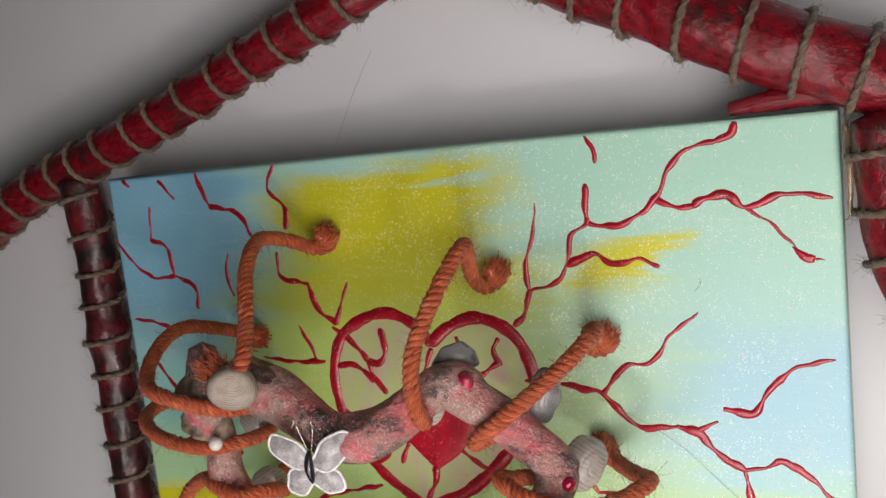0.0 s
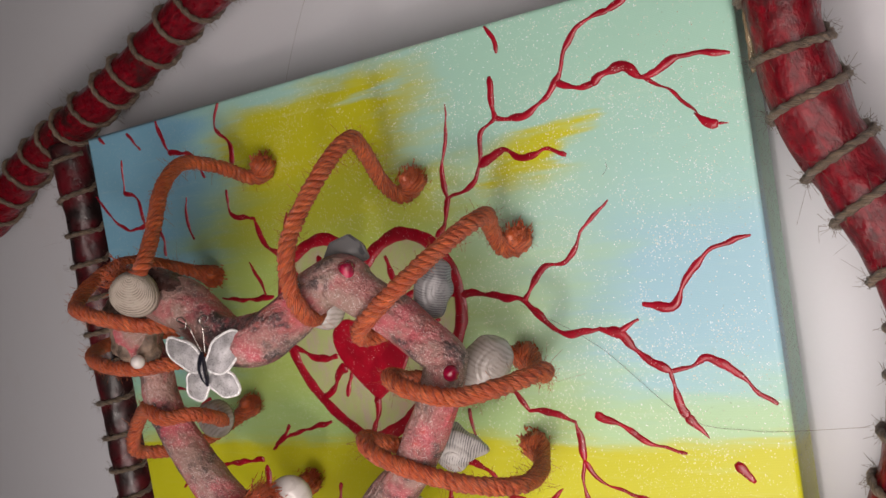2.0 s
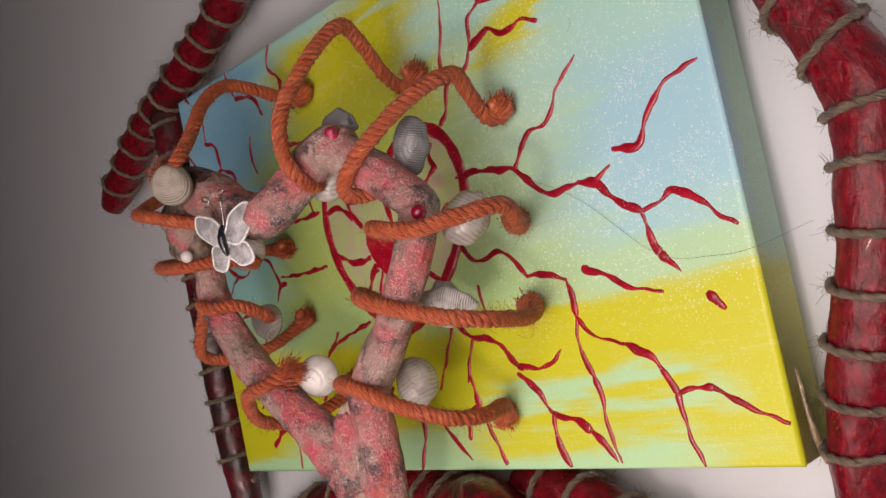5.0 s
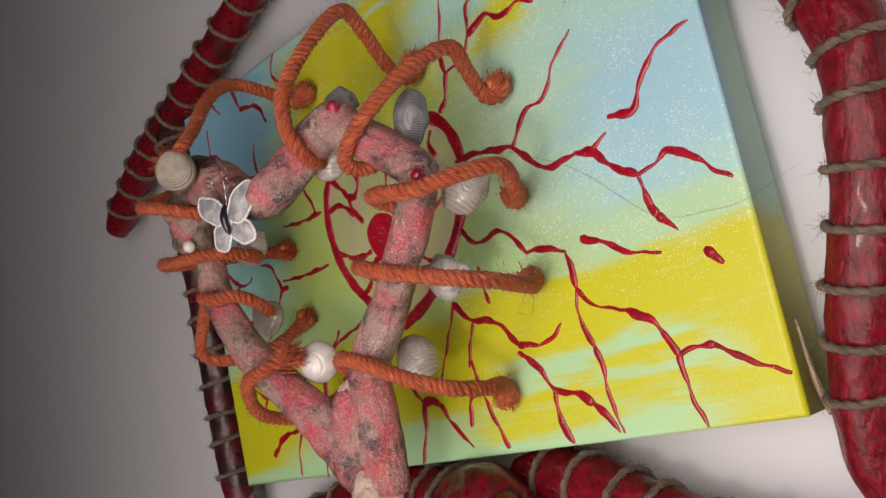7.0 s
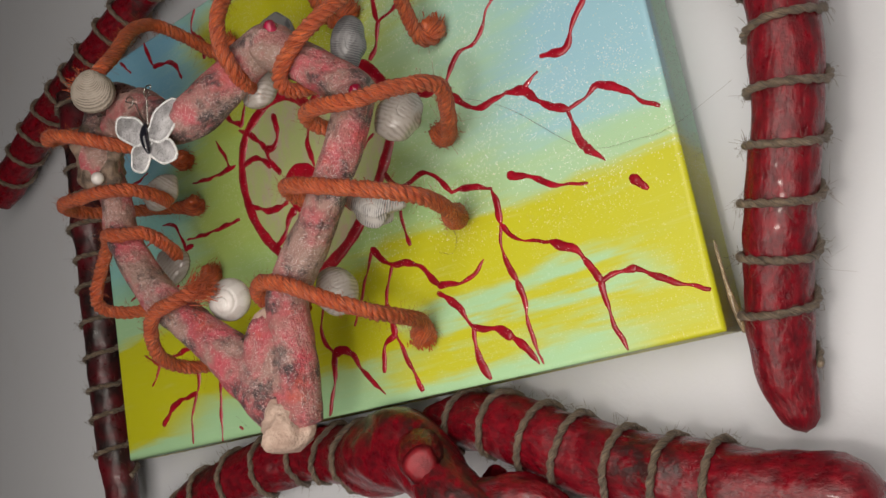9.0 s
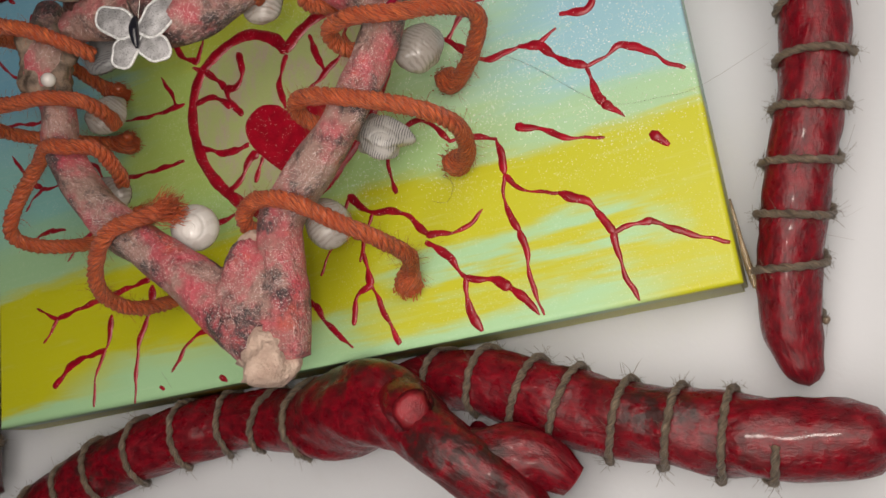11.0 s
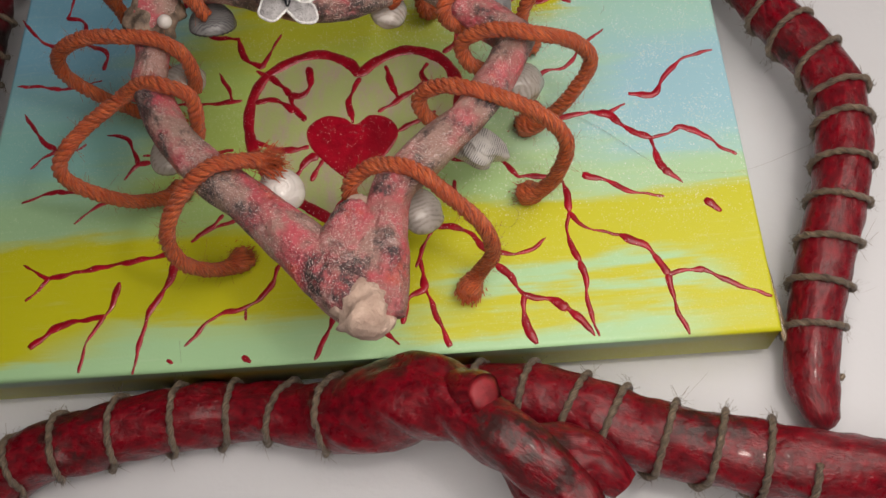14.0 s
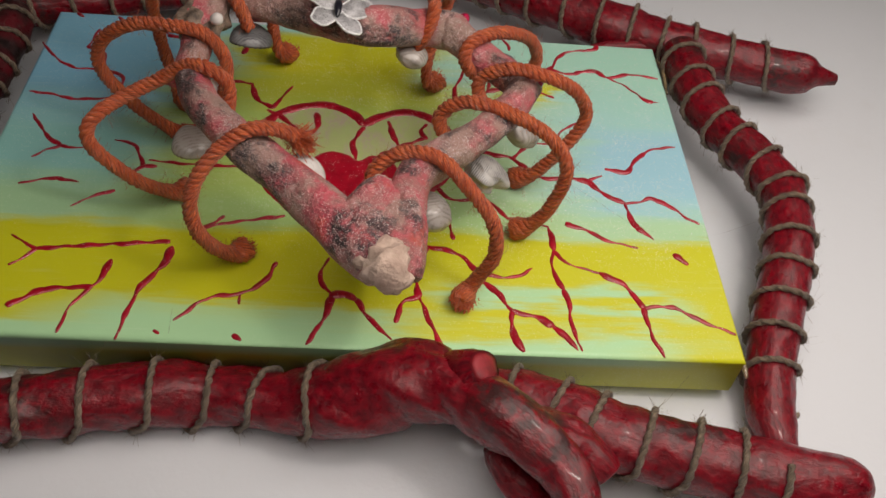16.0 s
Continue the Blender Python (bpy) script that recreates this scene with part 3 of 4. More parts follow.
vein(1.2, 1.8, (-150.4, 71.7), (-140.9, 60.2), (-130.5, 53.8), (-118.9, 54.5))
vein(1.2, 2.0, (-88.2, 63.0), (-90.3, 53.3), (-87.8, 45.4))
vein(1.6, 2.2, (-62.9, 62.6), (-62.3, 52.7), (-49.6, 49.5))
vein(2.4, 2.8, (-49.6, 49.5), (-46.5, 39.4), (-38.5, 32.8))
vein(2.4, 1.0, (-38.5, 32.8), (-35.7, 39.3), (-31.1, 49.2))
vein(1.2, 2.2, (-56.6, 31.6), (-52.3, 23.4), (-50.0, 16.7))
vein(1.4, 2.4, (-76.1, 18.2), (-61.9, 16.5), (-46.4, 16.8))
vein(1.4, 2.2, (-85.1, -6.2), (-68.7, -7.5), (-48.4, -7.3))
vein(1.2, 2.0, (-61.3, -47.3), (-50.9, -41.5), (-26.4, -35.2))
vein(3.0, 1.4, (-4.3, -75.5), (-6.4, -85.5), (-11.9, -98.1))
vein(2.8, 1.4, (5.0, -77.2), (10.2, -86.0), (18.1, -94.7))
vein(3.4, 3.0, (-5.0, -75.8), (-0.8, -74.5), (5.5, -77.4))
vein(2.2, 1.4, (-4.4, -75.2), (-9.6, -67.1), (-6.9, -57.2))
vein(2.6, 3.0, (-40.2, 31.0), (-32.2, 25.3), (-25.8, 17.6))
vein(3.2, 2.8, (-25.7, 17.0), (-20.9, 16.7), (-17.1, 22.2), (-18.6, 30.3))
vein(2.2, 3.0, (-42.3, 15.1), (-31.4, 15.3), (-24.1, 9.2))
vein(2.8, 2.4, (-25.5, 17.6), (-24.3, 12.2), (-19.1, 4.3))
vein(2.4, 2.6, (3.2, 22.4), (-0.9, 12.2), (0.7, 1.3))
vein(2.8, 2.4, (14.3, 27.2), (17.6, 14.9), (20.0, 10.0))
vein(2.4, 2.8, (11.5, 5.3), (20.0, 10.6), (30.6, 17.7))
vein(2.8, 2.4, (31.1, 17.1), (29.2, 22.0), (31.3, 26.8))
vein(2.2, 1.8, (19.0, -4.9), (27.9, -0.3), (33.8, 2.8))


def flat_fill(name, points, material, y, rise, label):
    """A closed painted field with a slightly domed face."""
    path, arc = spline([(x, 0, z) for x, z in points], 1.2)
    bm = bmesh.new()
    cx, cz = path[:, 0].mean(), path[:, 2].mean()
    rings = []
    for s, h in ((1.0, 0.0), (0.985, 0.7), (0.93, 1.0), (0.5, 1.05)):
        rings.append([bm.verts.new(mm(cx + (q[0] - cx) * s, y - rise * h, cz + (q[2] - cz) * s)) for q in path])
    n = len(path)
    for a, b in zip(rings, rings[1:]):
        for j in range(n - 1):
            bm.faces.new((a[j], a[j + 1], b[j + 1], b[j]))
    mid = bm.verts.new(mm(cx, y - rise * 1.05, cz))
    for j in range(n - 1):
        bm.faces.new((rings[-1][j], rings[-1][j + 1], mid))
    return part(name, bm, material, canvas, label)


HEART_OUT = [(-7, -43), (-26, -28.5), (-38.5, -11), (-42.5, 9), (-38, 25.5), (-27, 34), (-14, 37), (-2, 31.5), (3.2, 24.5), (11, 31), (23.5, 35), (36.5, 29.5), (43, 18), (43.5, 3), (36, -11), (25, -24), (10, -36), (-7, -43)]
flat_fill("heart_wash", HEART_OUT, M_WASH, 0.0, 0.05, "thin pinkish grey paint inside the heart outline")
HEART_IN = [(0, -27), (-10, -17), (-16.5, -8.5), (-17.8, 0), (-11, 5.2), (-3, 3.6), (2, 0), (8, 4), (16, 1), (19, -7), (12, -18), (0, -27)]
flat_fill("red_heart", HEART_IN, M_HEART, 0.0, 0.45, "solid glossy red painted heart")
vein(4.3, 4.6, *HEART_OUT[:9])
vein(4.6, 5.0, *HEART_OUT[8:])
vein(3.2, 2.3, (-17.4, -8.9), (-27.7, -9.4), (-40.5, -3.5))
vein(3.8, 2.0, (-14, -13), (-18, -16), (-22, -22), (-29, -26))
vein(2.9, 2.0, (-11.4, -16), (-15.3, -24.4))
vein(3.5, 2.0, (-0.5, -26), (-2, -33), (-6.5, -41))
vein(2.6, 1.7, (12, -18), (17, -22), (23, -25))

# ---------------------------------------------------------------- red branches of the frame
def lumpy(rng_seed, amount, scale):
    def f(path, i, a):
        q = Vector(path[i, :3]) * scale + Vector((math.cos(a), math.sin(a), rng_seed)) * 0.9
        return 1 + amount * noise.noise(q) + amount * 0.5 * noise.noise(q * 2.7)
    return f


def branch(label, points, turns, seed, material=None, knots=(), lean=0.35, gap=None, lay=1, rough=0.12):
    """A painted branch through rows of x, y, z, r (millimetres), wound with jute twine that many times."""
    material = material or M_BRANCH
    rng = random.Random(seed)
    at = np.array(points[len(points) // 2][:3]) / 1000
    top = thing("branch", label, "branch", "branches of the frame", at=at)
    path, arc = spline(to_world(points), 0.0022)
    f = lumpy(seed, rough, 58)
    bump = [sum(h * math.exp(-((arc[i] / arc[-1] - c) / wd) ** 2) for c, wd, h in knots) for i in range(len(path))]
    rad = path[:, 3] * (1 + np.array(bump))
    bm = bmesh.new()
    fr = sweep(bm, path, arc, rad, 36, lambda a, s, i: f(path, i, a), caps=bool(turns))
    part("wood", bm, material, top)
    if not turns:
        bm = bmesh.new()
        t, n, b = fr[-1]
        end = path[-1, :3] - t * rad[-1] * 0.02
        rim, mid = [], bm.verts.new(end + t * rad[-1] * 0.18)
        for r, back in ((1.01, 0.0), (0.60, 0.13)):
            rim.append([])
            for j in range(24):
                a = 2 * math.pi * j / 24
                q = r * rad[-1] * f(path, len(path) - 1, a)
                rim[-1].append(bm.verts.new(end + t * rad[-1] * back + q * (math.cos(a) * n + math.sin(a) * b)))
        for j in range(24):
            m = (j + 1) % 24
            bm.faces.new((rim[0][j], rim[0][m], rim[1][m], rim[1][j]))
            bm.faces.new((rim[1][j], rim[1][m], mid))
        bm.faces.new(rim[0])
        part("cut_face", bm, M_CUT, top, "paler red cut wood end")
    if turns:
        start, stop = gap or (0.03, 0.97)
        line = []
        steps = int(turns * 40)
        jitter = [rng.uniform(-0.16, 0.16) for _ in range(int(turns) + 3)]
        for k in range(steps + 1):
            turn = k / 40
            j = int(turn)
            shift = jitter[j] * (1 - (turn - j)) + jitter[j + 1] * (turn - j)
            # most of each turn runs straight across the front; it slips forward behind
            frac = turn - j
            s = (start + (stop - start) * (j + lean * frac + (1 - lean) * max(0.0, (frac - 0.5) * 2) ** 1.5 + shift) / (turns + 0.5)) * (len(path) - 1)
            i = int(min(max(s, 0), len(path) - 2))
            w = min(max(s - i, 0), 1)
            t, n, b = fr[i]
            a = lay * (2 * math.pi * frac - 0.5 * math.pi)
            r = rad[i] * f(path, i, a % (2 * math.pi)) + 0.0010
            c = path[i, :3] * (1 - w) + path[i + 1, :3] * w
            line.append(c + r * (math.cos(a) * n + math.sin(a) * b))
        tp, ta = spline(line, 0.0007)
        bm = bmesh.new()
        tf = sweep(bm, tp, ta, [0.00125] * len(tp), 14, lambda a, s, i: 0.60 + 0.46 * abs(math.cos(a - 2 * math.pi * s / 0.0085)) + 0.06 * math.cos(6 * a + 900 * s))
        part("twine", bm, M_TWINE, top, "hairy grey-brown jute twine")
        bm = bmesh.new()
        fuzz(bm, rng, tp, tf, [0.0015] * len(tp), int(turns * 150), 0.0024, 0.00006)
        fuzz(bm, rng, tp, tf, [0.0015] * len(tp), int(turns * 3), 0.008, 0.00004)
        tagged(part("loose_fibre", bm, M_HAIR, top), kind="stuff")
    return top


branch("dark red painted roof branch wound with jute twine", [(-262, 6, 67.5, 7), (-250, 6, 74, 9.2), (-206, 6, 96, 9.4), (-160, 5, 110, 9), (-110, 5, 126, 8.6), (-60, 5, 144, 9), (-17, 5, 159, 9), (28, 7, 177, 9)], 16, 3, gap=(0.06, 0.97))
branch("dark red painted roof branch with a tapered broken tip", [(-14, 9, 196, 11), (20, 4, 178, 11.5), (45, 3, 165.5, 12), (72, 2, 151.5, 12), (91, 2, 142, 12), (109, 2, 132.5, 12.3), (127, 2, 123.5, 12.3), (160, 3, 108.5, 11.8), (195, 3, 97, 11), (222, 3, 90, 10.8), (231, 3, 88, 9.5), (236, 3, 87, 5.5), (245, 3, 85.5, 3)], 14, 5, gap=(0.03, 0.955))
branch("bent red painted branch post beside the canvas", [(163, -2, 95, 9.9), (163.5, -1, 74, 9.9), (167.5, 0, 50, 9.9), (176.5, 0.5, 30, 9.9), (184, 0, 12, 9.9), (189, -0.5, -4, 9.9), (187, -1, -23, 9.8), (181.5, 0.3, -44, 9.8), (175, 3.2, -61, 9.8), (169, 6.5, -78, 9.8), (163.5, 10, -94, 9.7), (160, 13, -110, 8.9), (160, 13.5, -117, 8.0), (160.5, 13.5, -123, 6.4), (161, 13.5, -128, 5), (161, 13.5, -130, 3)], 13, 8, gap=(0.03, 0.95))
branch("dark red and near-black branch post beside the canvas", [(-172, 4, 100, 8.5), (-170, 5, 66, 9), (-171, 6, 24, 8.5), (-171, 6, -18, 9), (-171, 6, -60, 8.5), (-169, 6, -100, 8.5), (-166, 6, -124, 8)], 12, 11, M_DARK, knots=((0.33, 0.03, 0.25),))
branch("thick red painted base branch wound with jute twine", [(-180, 14, -164, 9.5), (-145, 13, -138, 10.8), (-117, 12, -124.5, 11.2), (-90, 12, -117, 11.3), (-62, 13, -112.5, 11.3), (-38, 14.5, -111.5, 10.8), (-15, 12, -115, 11.3), (4, 6, -116.5, 14.6), (24, -4, -115, 14.6), (40, -10, -122, 11.8), (54, -14, -134, 10.6), (64, -14, -143, 9.4), (73, -11, -151, 8.0), (77.5, -9, -160, 6.8), (77, -6, -172, 6)], 9.8, 14, gap=(0.02, 0.69), lay=-1, rough=0.19)
branch("red painted base branch with a torn end", [(28, 15, -110, 8), (48, 10, -111, 10), (66, 7, -114.5, 11), (83, 6, -123.5, 12), (98, 5, -130, 11.6), (114, 4, -135.5, 11.6), (133, 3, -141, 11.8), (150, 2, -145, 11.8), (165, 2, -147, 11.3), (173, 2, -147.5, 10.4), (178, 2, -147, 7.5)], 7.2, 17, gap=(0.10, 0.90), lay=-1, rough=0.16)
branch("sawn-off red stub on the base branch", [(38, -9, -119, 9), (43, -15.5, -120.2, 8.6), (46.5, -20.5, -121, 7.6), (48, -22.8, -121.4, 6.2)], 0, 23, rough=0.22)
branch("short hooked red side twig", [(61, 0, -131, 5), (56, 4, -136, 5.4), (59.5, 5.5, -144.5, 5.6), (66.5, 5.5, -153.5, 5.6), (74, 1, -163, 5.4)], 0, 19, rough=0.25)
branch("short torn red stub under the base branch", [(56, -14, -134, 5.5), (66, -11, -137, 7.5), (75, -8, -139, 8.5), (82, -6, -142, 7.5), (87, -5, -146, 6), (90, -4, -149, 4.5)], 0, 21, rough=0.35)

# ---------------------------------------------------------------- the glittered twig heart
twig = thing("twig_heart", "heart-shaped twig frame in pink glitter paint before the canvas", "twig heart", at=(0.01, -0.046, -0.1))


def twig_arm(points, seed, material=None, amount=0.16, sides=40, grain=55):
    path, arc = spline(to_world(points), 0.0011)
    f = lumpy(seed, amount, grain)
    bm = bmesh.new()
    sweep(bm, path, arc, path[:, 3], sides, lambda a, s, i: f(path, i, a))
    return part("twig", bm, material or M_TWIG, twig)


twig_arm([(13, -45, -100, 7.5), (6, -45, -91, 9), (-8, -46, -75, 8.5), (-24, -48, -60, 7.5), (-40, -49, -46, 7), (-54, -50, -29, 6.8), (-61, -50, -12, 6.3), (-62, -51, 2, 6), (-61, -56, 12, 7.5), (-59, -58, 21, 8), (-59, -57, 30, 6.5), (-60, -55, 38, 5)], 31)
twig_arm([(19.5, -45, -101, 6.8), (20.5, -45, -90, 7.6), (21, -45, -74, 7.4), (23.5, -46, -59, 7.2), (37.5, -48, -45.5, 6.8), (51.5, -50, -33, 6.3), (61.5, -49, -18, 6.2), (67, -47, -4, 6.5), (68, -47, 0, 5)], 37)
twig_arm([(71, -46, -4, 5), (67, -46, -1, 6.5), (56, -47, 9, 6.6), (45, -50, 19, 6.8), (38, -52, 26, 7.5), (35, -52, 30, 5)], 41)
twig_arm([(43, -50, 24, 6), (36, -51, 26, 7.6), (28, -54, 23, 7.2), (18, -58, 16, 7.6), (8, -61, 11, 8), (-4, -61.5, 11, 7.6), (-16, -61, 17, 8), (-27, -60, 24, 9), (-38, -58, 26, 8), (-48, -57, 26, 6)], 43)
twig_arm([(-62, -53, 4, 6), (-61, -55, 11, 8), (-60, -56, 20, 9), (-59, -56, 28, 7.5), (-60, -55, 33, 4)], 53, M_LUMP, 0.5, grain=110)["label"] = "rough beige broken twig end"
twig_arm([(8, -46, -88, 9), (8.5, -46.5, -79, 9.3), (10, -47, -72, 7.5), (11.5, -47.5, -66, 5.5), (12, -47.5, -63.5, 3)], 47, amount=0.28, grain=90)
twig_arm([(12.5, -46.5, -94, 5), (14.5, -47.5, -99.5, 8.6), (16.5, -47, -104.5, 8.2), (17.5, -46.5, -108.5, 4.6)], 51, M_BARE, 0.5, grain=190)["label"] = "pale broken wood end"
twig_arm([(-46, -57, 30, 4), (-39, -60, 31, 6.5), (-31, -62, 29, 6.5), (-23, -63, 25, 4)], 59, M_KNOT, 0.4, grain=120)["label"] = "dark brown knotty bark"
twig_arm([(13, -46, -90, 8), (15, -46, -79, 8.5), (16, -46, -72, 6.5), (16.5, -46, -67.5, 3.5)], 67, amount=0.3, grain=100)
twig_arm([(11.5, -47.5, -67, 4.0), (12.5, -47.5, -63.5, 4.0), (13, -47, -61, 2.2)], 61, M_BARE, 0.5, grain=170)["label"] = "pale broken wood end"


# ---------------------------------------------------------------- orange cords
def tuft(bm, rng, at, way, count, length, spread, thick=0.00022):
    way = np.array(way, float)
    way /= np.linalg.norm(way)
    for _ in range(count):
        d = way + spread * np.array([rng.gauss(0, 1) for _ in range(3)])
        d /= np.linalg.norm(d)
        p0 = np.array(at) - way * 0.001 + 0.0028 * np.array([rng.gauss(0, 0.6) for _ in range(3)])
        p1 = p0 + d * length * rng.uniform(0.4, 0.7)
        p2 = p1 + (d + 0.3 * np.array([rng.gauss(0, 1) for _ in range(3)])) * length * 0.4
        thin_line(bm, [p0, p1, p2], thick)


def cord(label, points, seed, r=2.6, frayed_tail=False):
    """A three-strand cord through x, y, z (millimetres), from its glued end on the canvas to the twig."""
    rng = random.Random(seed)
    top = thing("orange_cord", label, "cord", "orange cords round the heart", at=np.array(points[0]) / 1000)
    path, arc = spline(to_world(points), 0.00055)
    n = len(path)
    rad = np.full(n, r / 1000)
    rad *= 1 + 0.80 * np.exp(-(arc / 0.006) ** 2) + 0.03 * np.sin(arc * 700 + seed)
    fr = frames_along(path)
    drift = [1.1 * noise.noise(Vector((q * 120, seed, 0))) for q in arc]
    for lay in range(3):
        turn = [2 * math.pi * (q / 0.0068 + lay / 3) + drift[m] for m, q in enumerate(arc)]
        axis = np.array([path[m, :3] + 0.58 * rad[m] * (math.cos(t) * fr[m][1] + math.sin(t) * fr[m][2]) for m, t in enumerate(turn)])
        run = np.concatenate([[0], np.cumsum(np.linalg.norm(np.diff(axis, axis=0), axis=1))])
        bm = bmesh.new()
        sweep(bm, axis, run, rad * 0.515, 22, lambda a, s, i: 0.94 + 0.09 * math.cos(6 * (a + 2 * math.pi * s / 0.013)) + 0.18 * noise.noise(Vector((math.cos(a), math.sin(a) + lay * 5, s * 420 + seed))) + 0.12 * noise.noise(Vector((2 * math.cos(a), 2 * math.sin(a), s * 1300 + seed))))
        part("strand", bm, M_ROPE, top)
    bm = bmesh.new()
    tuft(bm, rng, path[0, :3], -fr[0][0] + np.array((0, 0.2, 0)), 700, 0.0016, 0.24, 0.00024)
    part("frayed_end", bm, M_ROPE, top, "unravelled orange fibre end")
    if frayed_tail:
        bm = bmesh.new()
        tuft(bm, rng, path[-1, :3], fr[-1][0], 520, 0.0065, 0.30, 0.00020)
        part("frayed_end", bm, M_ROPE, top, "unravelled orange fibre end")
    bm = bmesh.new()
    fuzz(bm, rng, path, fr, rad, 420, 0.0024, 0.00006)
    fuzz(bm, rng, path[: n // 3], fr[: n // 3], rad, 16, 0.006, 0.00004)
    tagged(part("loose_fibre", bm, M_STRAY, top), kind="stuff")
    return top


CORD = "orange twisted fibre cord looped from canvas round the twig"
cord(CORD, [(-34.5, -5, 70), (-35.5, -5, 66), (-39, -9, 65.5), (-42, -22, 71), (-43, -37, 73), (-39, -51, 64.5), (-31.5, -64.5, 48.5), (-28, -74, 38), (-33, -77, 35), (-38, -75, 36)], 1, frayed_tail=True)
cord(CORD, [(36, -5, 54), (34.5, -5, 50.5), (31.5, -8, 48.5), (31, -16, 54), (36, -30, 65), (39, -40, 68), (35.5, -52, 58), (30.5, -64, 41), (30, -67, 28), (30, -64, 19), (27, -56, 15), (24, -50, 16)], 2)
cord(CORD, [(74, -5, 29.5), (72.5, -5, 26.5), (69.5, -9, 26.5), (72, -18, 34), (78, -31, 38), (72, -46, 31.5), (58, -56, 20), (46, -57, 11), (43, -51, 7), (49, -42, 9), (58, -38, 16)], 3)
cord(CORD, [(68.5, -4.5, -10), (71, -6, -11.5), (76, -11, -13.5), (86, -24, -12), (93, -37, -8), (87, -50, -9), (75, -57, -10), (60, -58, -7), (49, -51, -5), (50, -43, -8), (58, -37, -9)], 4)
cord(CORD, [(67, -4.5, -40), (69, -6, -41.5), (73, -11, -43), (78, -21, -43.5), (81.5, -38, -41.5), (74, -50, -38), (60, -56, -33), (44, -57, -27.5), (34, -50, -25), (34, -43, -28), (43, -36, -33)], 5)
cord(CORD, [(44, -4.5, -79), (45.5, -5.5, -75.5), (49, -11, -73.5), (54, -24, -73.5), (52, -38, -71), (43, -48, -65), (31, -55, -57), (18, -53, -53.5), (9, -46, -56), (11, -40, -60), (20, -34, -61)], 6)
cord(CORD, [(-38.5, -4.5, -58), (-42, -6, -62), (-47, -14, -67), (-52, -26, -70), (-53.5, -38, -68.5), (-50, -48, -64), (-42.5, -55, -57), (-33, -59.5, -52.5), (-24, -58, -50.5), (-18, -52, -47.5)], 7, frayed_tail=True)
cord(CORD, [(-65, -4.5, -26.5), (-70, -5.5, -30), (-79, -16, -37), (-88, -27, -39), (-94.5, -35, -38), (-95.5, -41, -35.5), (-92, -44.5, -31), (-85, -45.5, -22), (-73, -49, -15), (-62, -56, -14.5), (-53, -57, -17), (-46.5, -50, -17.5), (-47.5, -39, -22), (-50, -33, -25)], 8)
cord(CORD, [(-70, -4.5, 5.4), (-75, -5.5, 6), (-88, -14, 8), (-98, -26, 8.5), (-102.5, -38, 8.5), (-98, -50, 7.5), (-85, -59, 5.5), (-70, -61, 3), (-58, -59, 2), (-51, -50, 1.5), (-51, -38, 0), (-53, -32, -1)], 9)
cord(CORD, [(-74, -4.5, 28), (-78, -6, 30), (-83, -20, 36), (-86, -34, 40), (-86, -46, 38), (-82, -59, 33), (-75, -69, 28), (-66, -73, 26), (-55, -70.5, 22), (-47, -63, 18), (-43, -53, 16)], 10)


# ---------------------------------------------------------------- shells
def fan(name, label, at, size, turn, material):
    """A domed, ribbed cockle valve with its hinge at the lower edge."""
    bm = bmesh.new()
    layer = bm.loops.layers.uv.verify()
    around, rows, k = 56, 14, size / 1000

    def spot(i, j, inset):
        f, a = i / rows, 2 * math.pi * j / around
        # rings slide towards the hinge as they shrink
        x = 0.54 * f * math.sin(a) * (1 + 0.10 * math.cos(a))
        y = 0.50 * f * math.cos(a) - 0.40 * (1 - f)
        h = 0.36 * math.sqrt(max(0.0, 1 - f ** 2.2)) + 0.012 * f * math.cos(a * 28) + 0.010 * math.sin(f * 45)
        return Vector((x * k, y * k, h * k - inset))

    for inset in (0.0, 0.0010):
        tip = bm.verts.new(spot(0, 0, inset))
        last = None
        for i in range(1, rows + 1):
            ring = [bm.verts.new(spot(i, j, inset)) for j in range(around)]
            for j in range(around):
                n = (j + 1) % around
                q = bm.faces.new((last[j], last[n], ring[n], ring[j]) if last else (tip, ring[n], ring[j]))
                for n_loop, loop in enumerate(q.loops):
                    near = n_loop < 2 if last else n_loop < 1
                    loop[layer].uv = (j / around, (i - 1 if near else i) / rows * 4)
            last = ring
        if inset == 0.0:
            outer = last
    for j in range(around):
        bm.faces.new((outer[j], outer[(j + 1) % around], last[(j + 1) % around], last[j]))
    ob = mesh_object(name, bm, material)
    ob.matrix_world = Matrix.Translation(mm(*at)) @ pose(0, 0, 0, *turn)
    return tagged(ob, label, "shell", "shells on the cords")


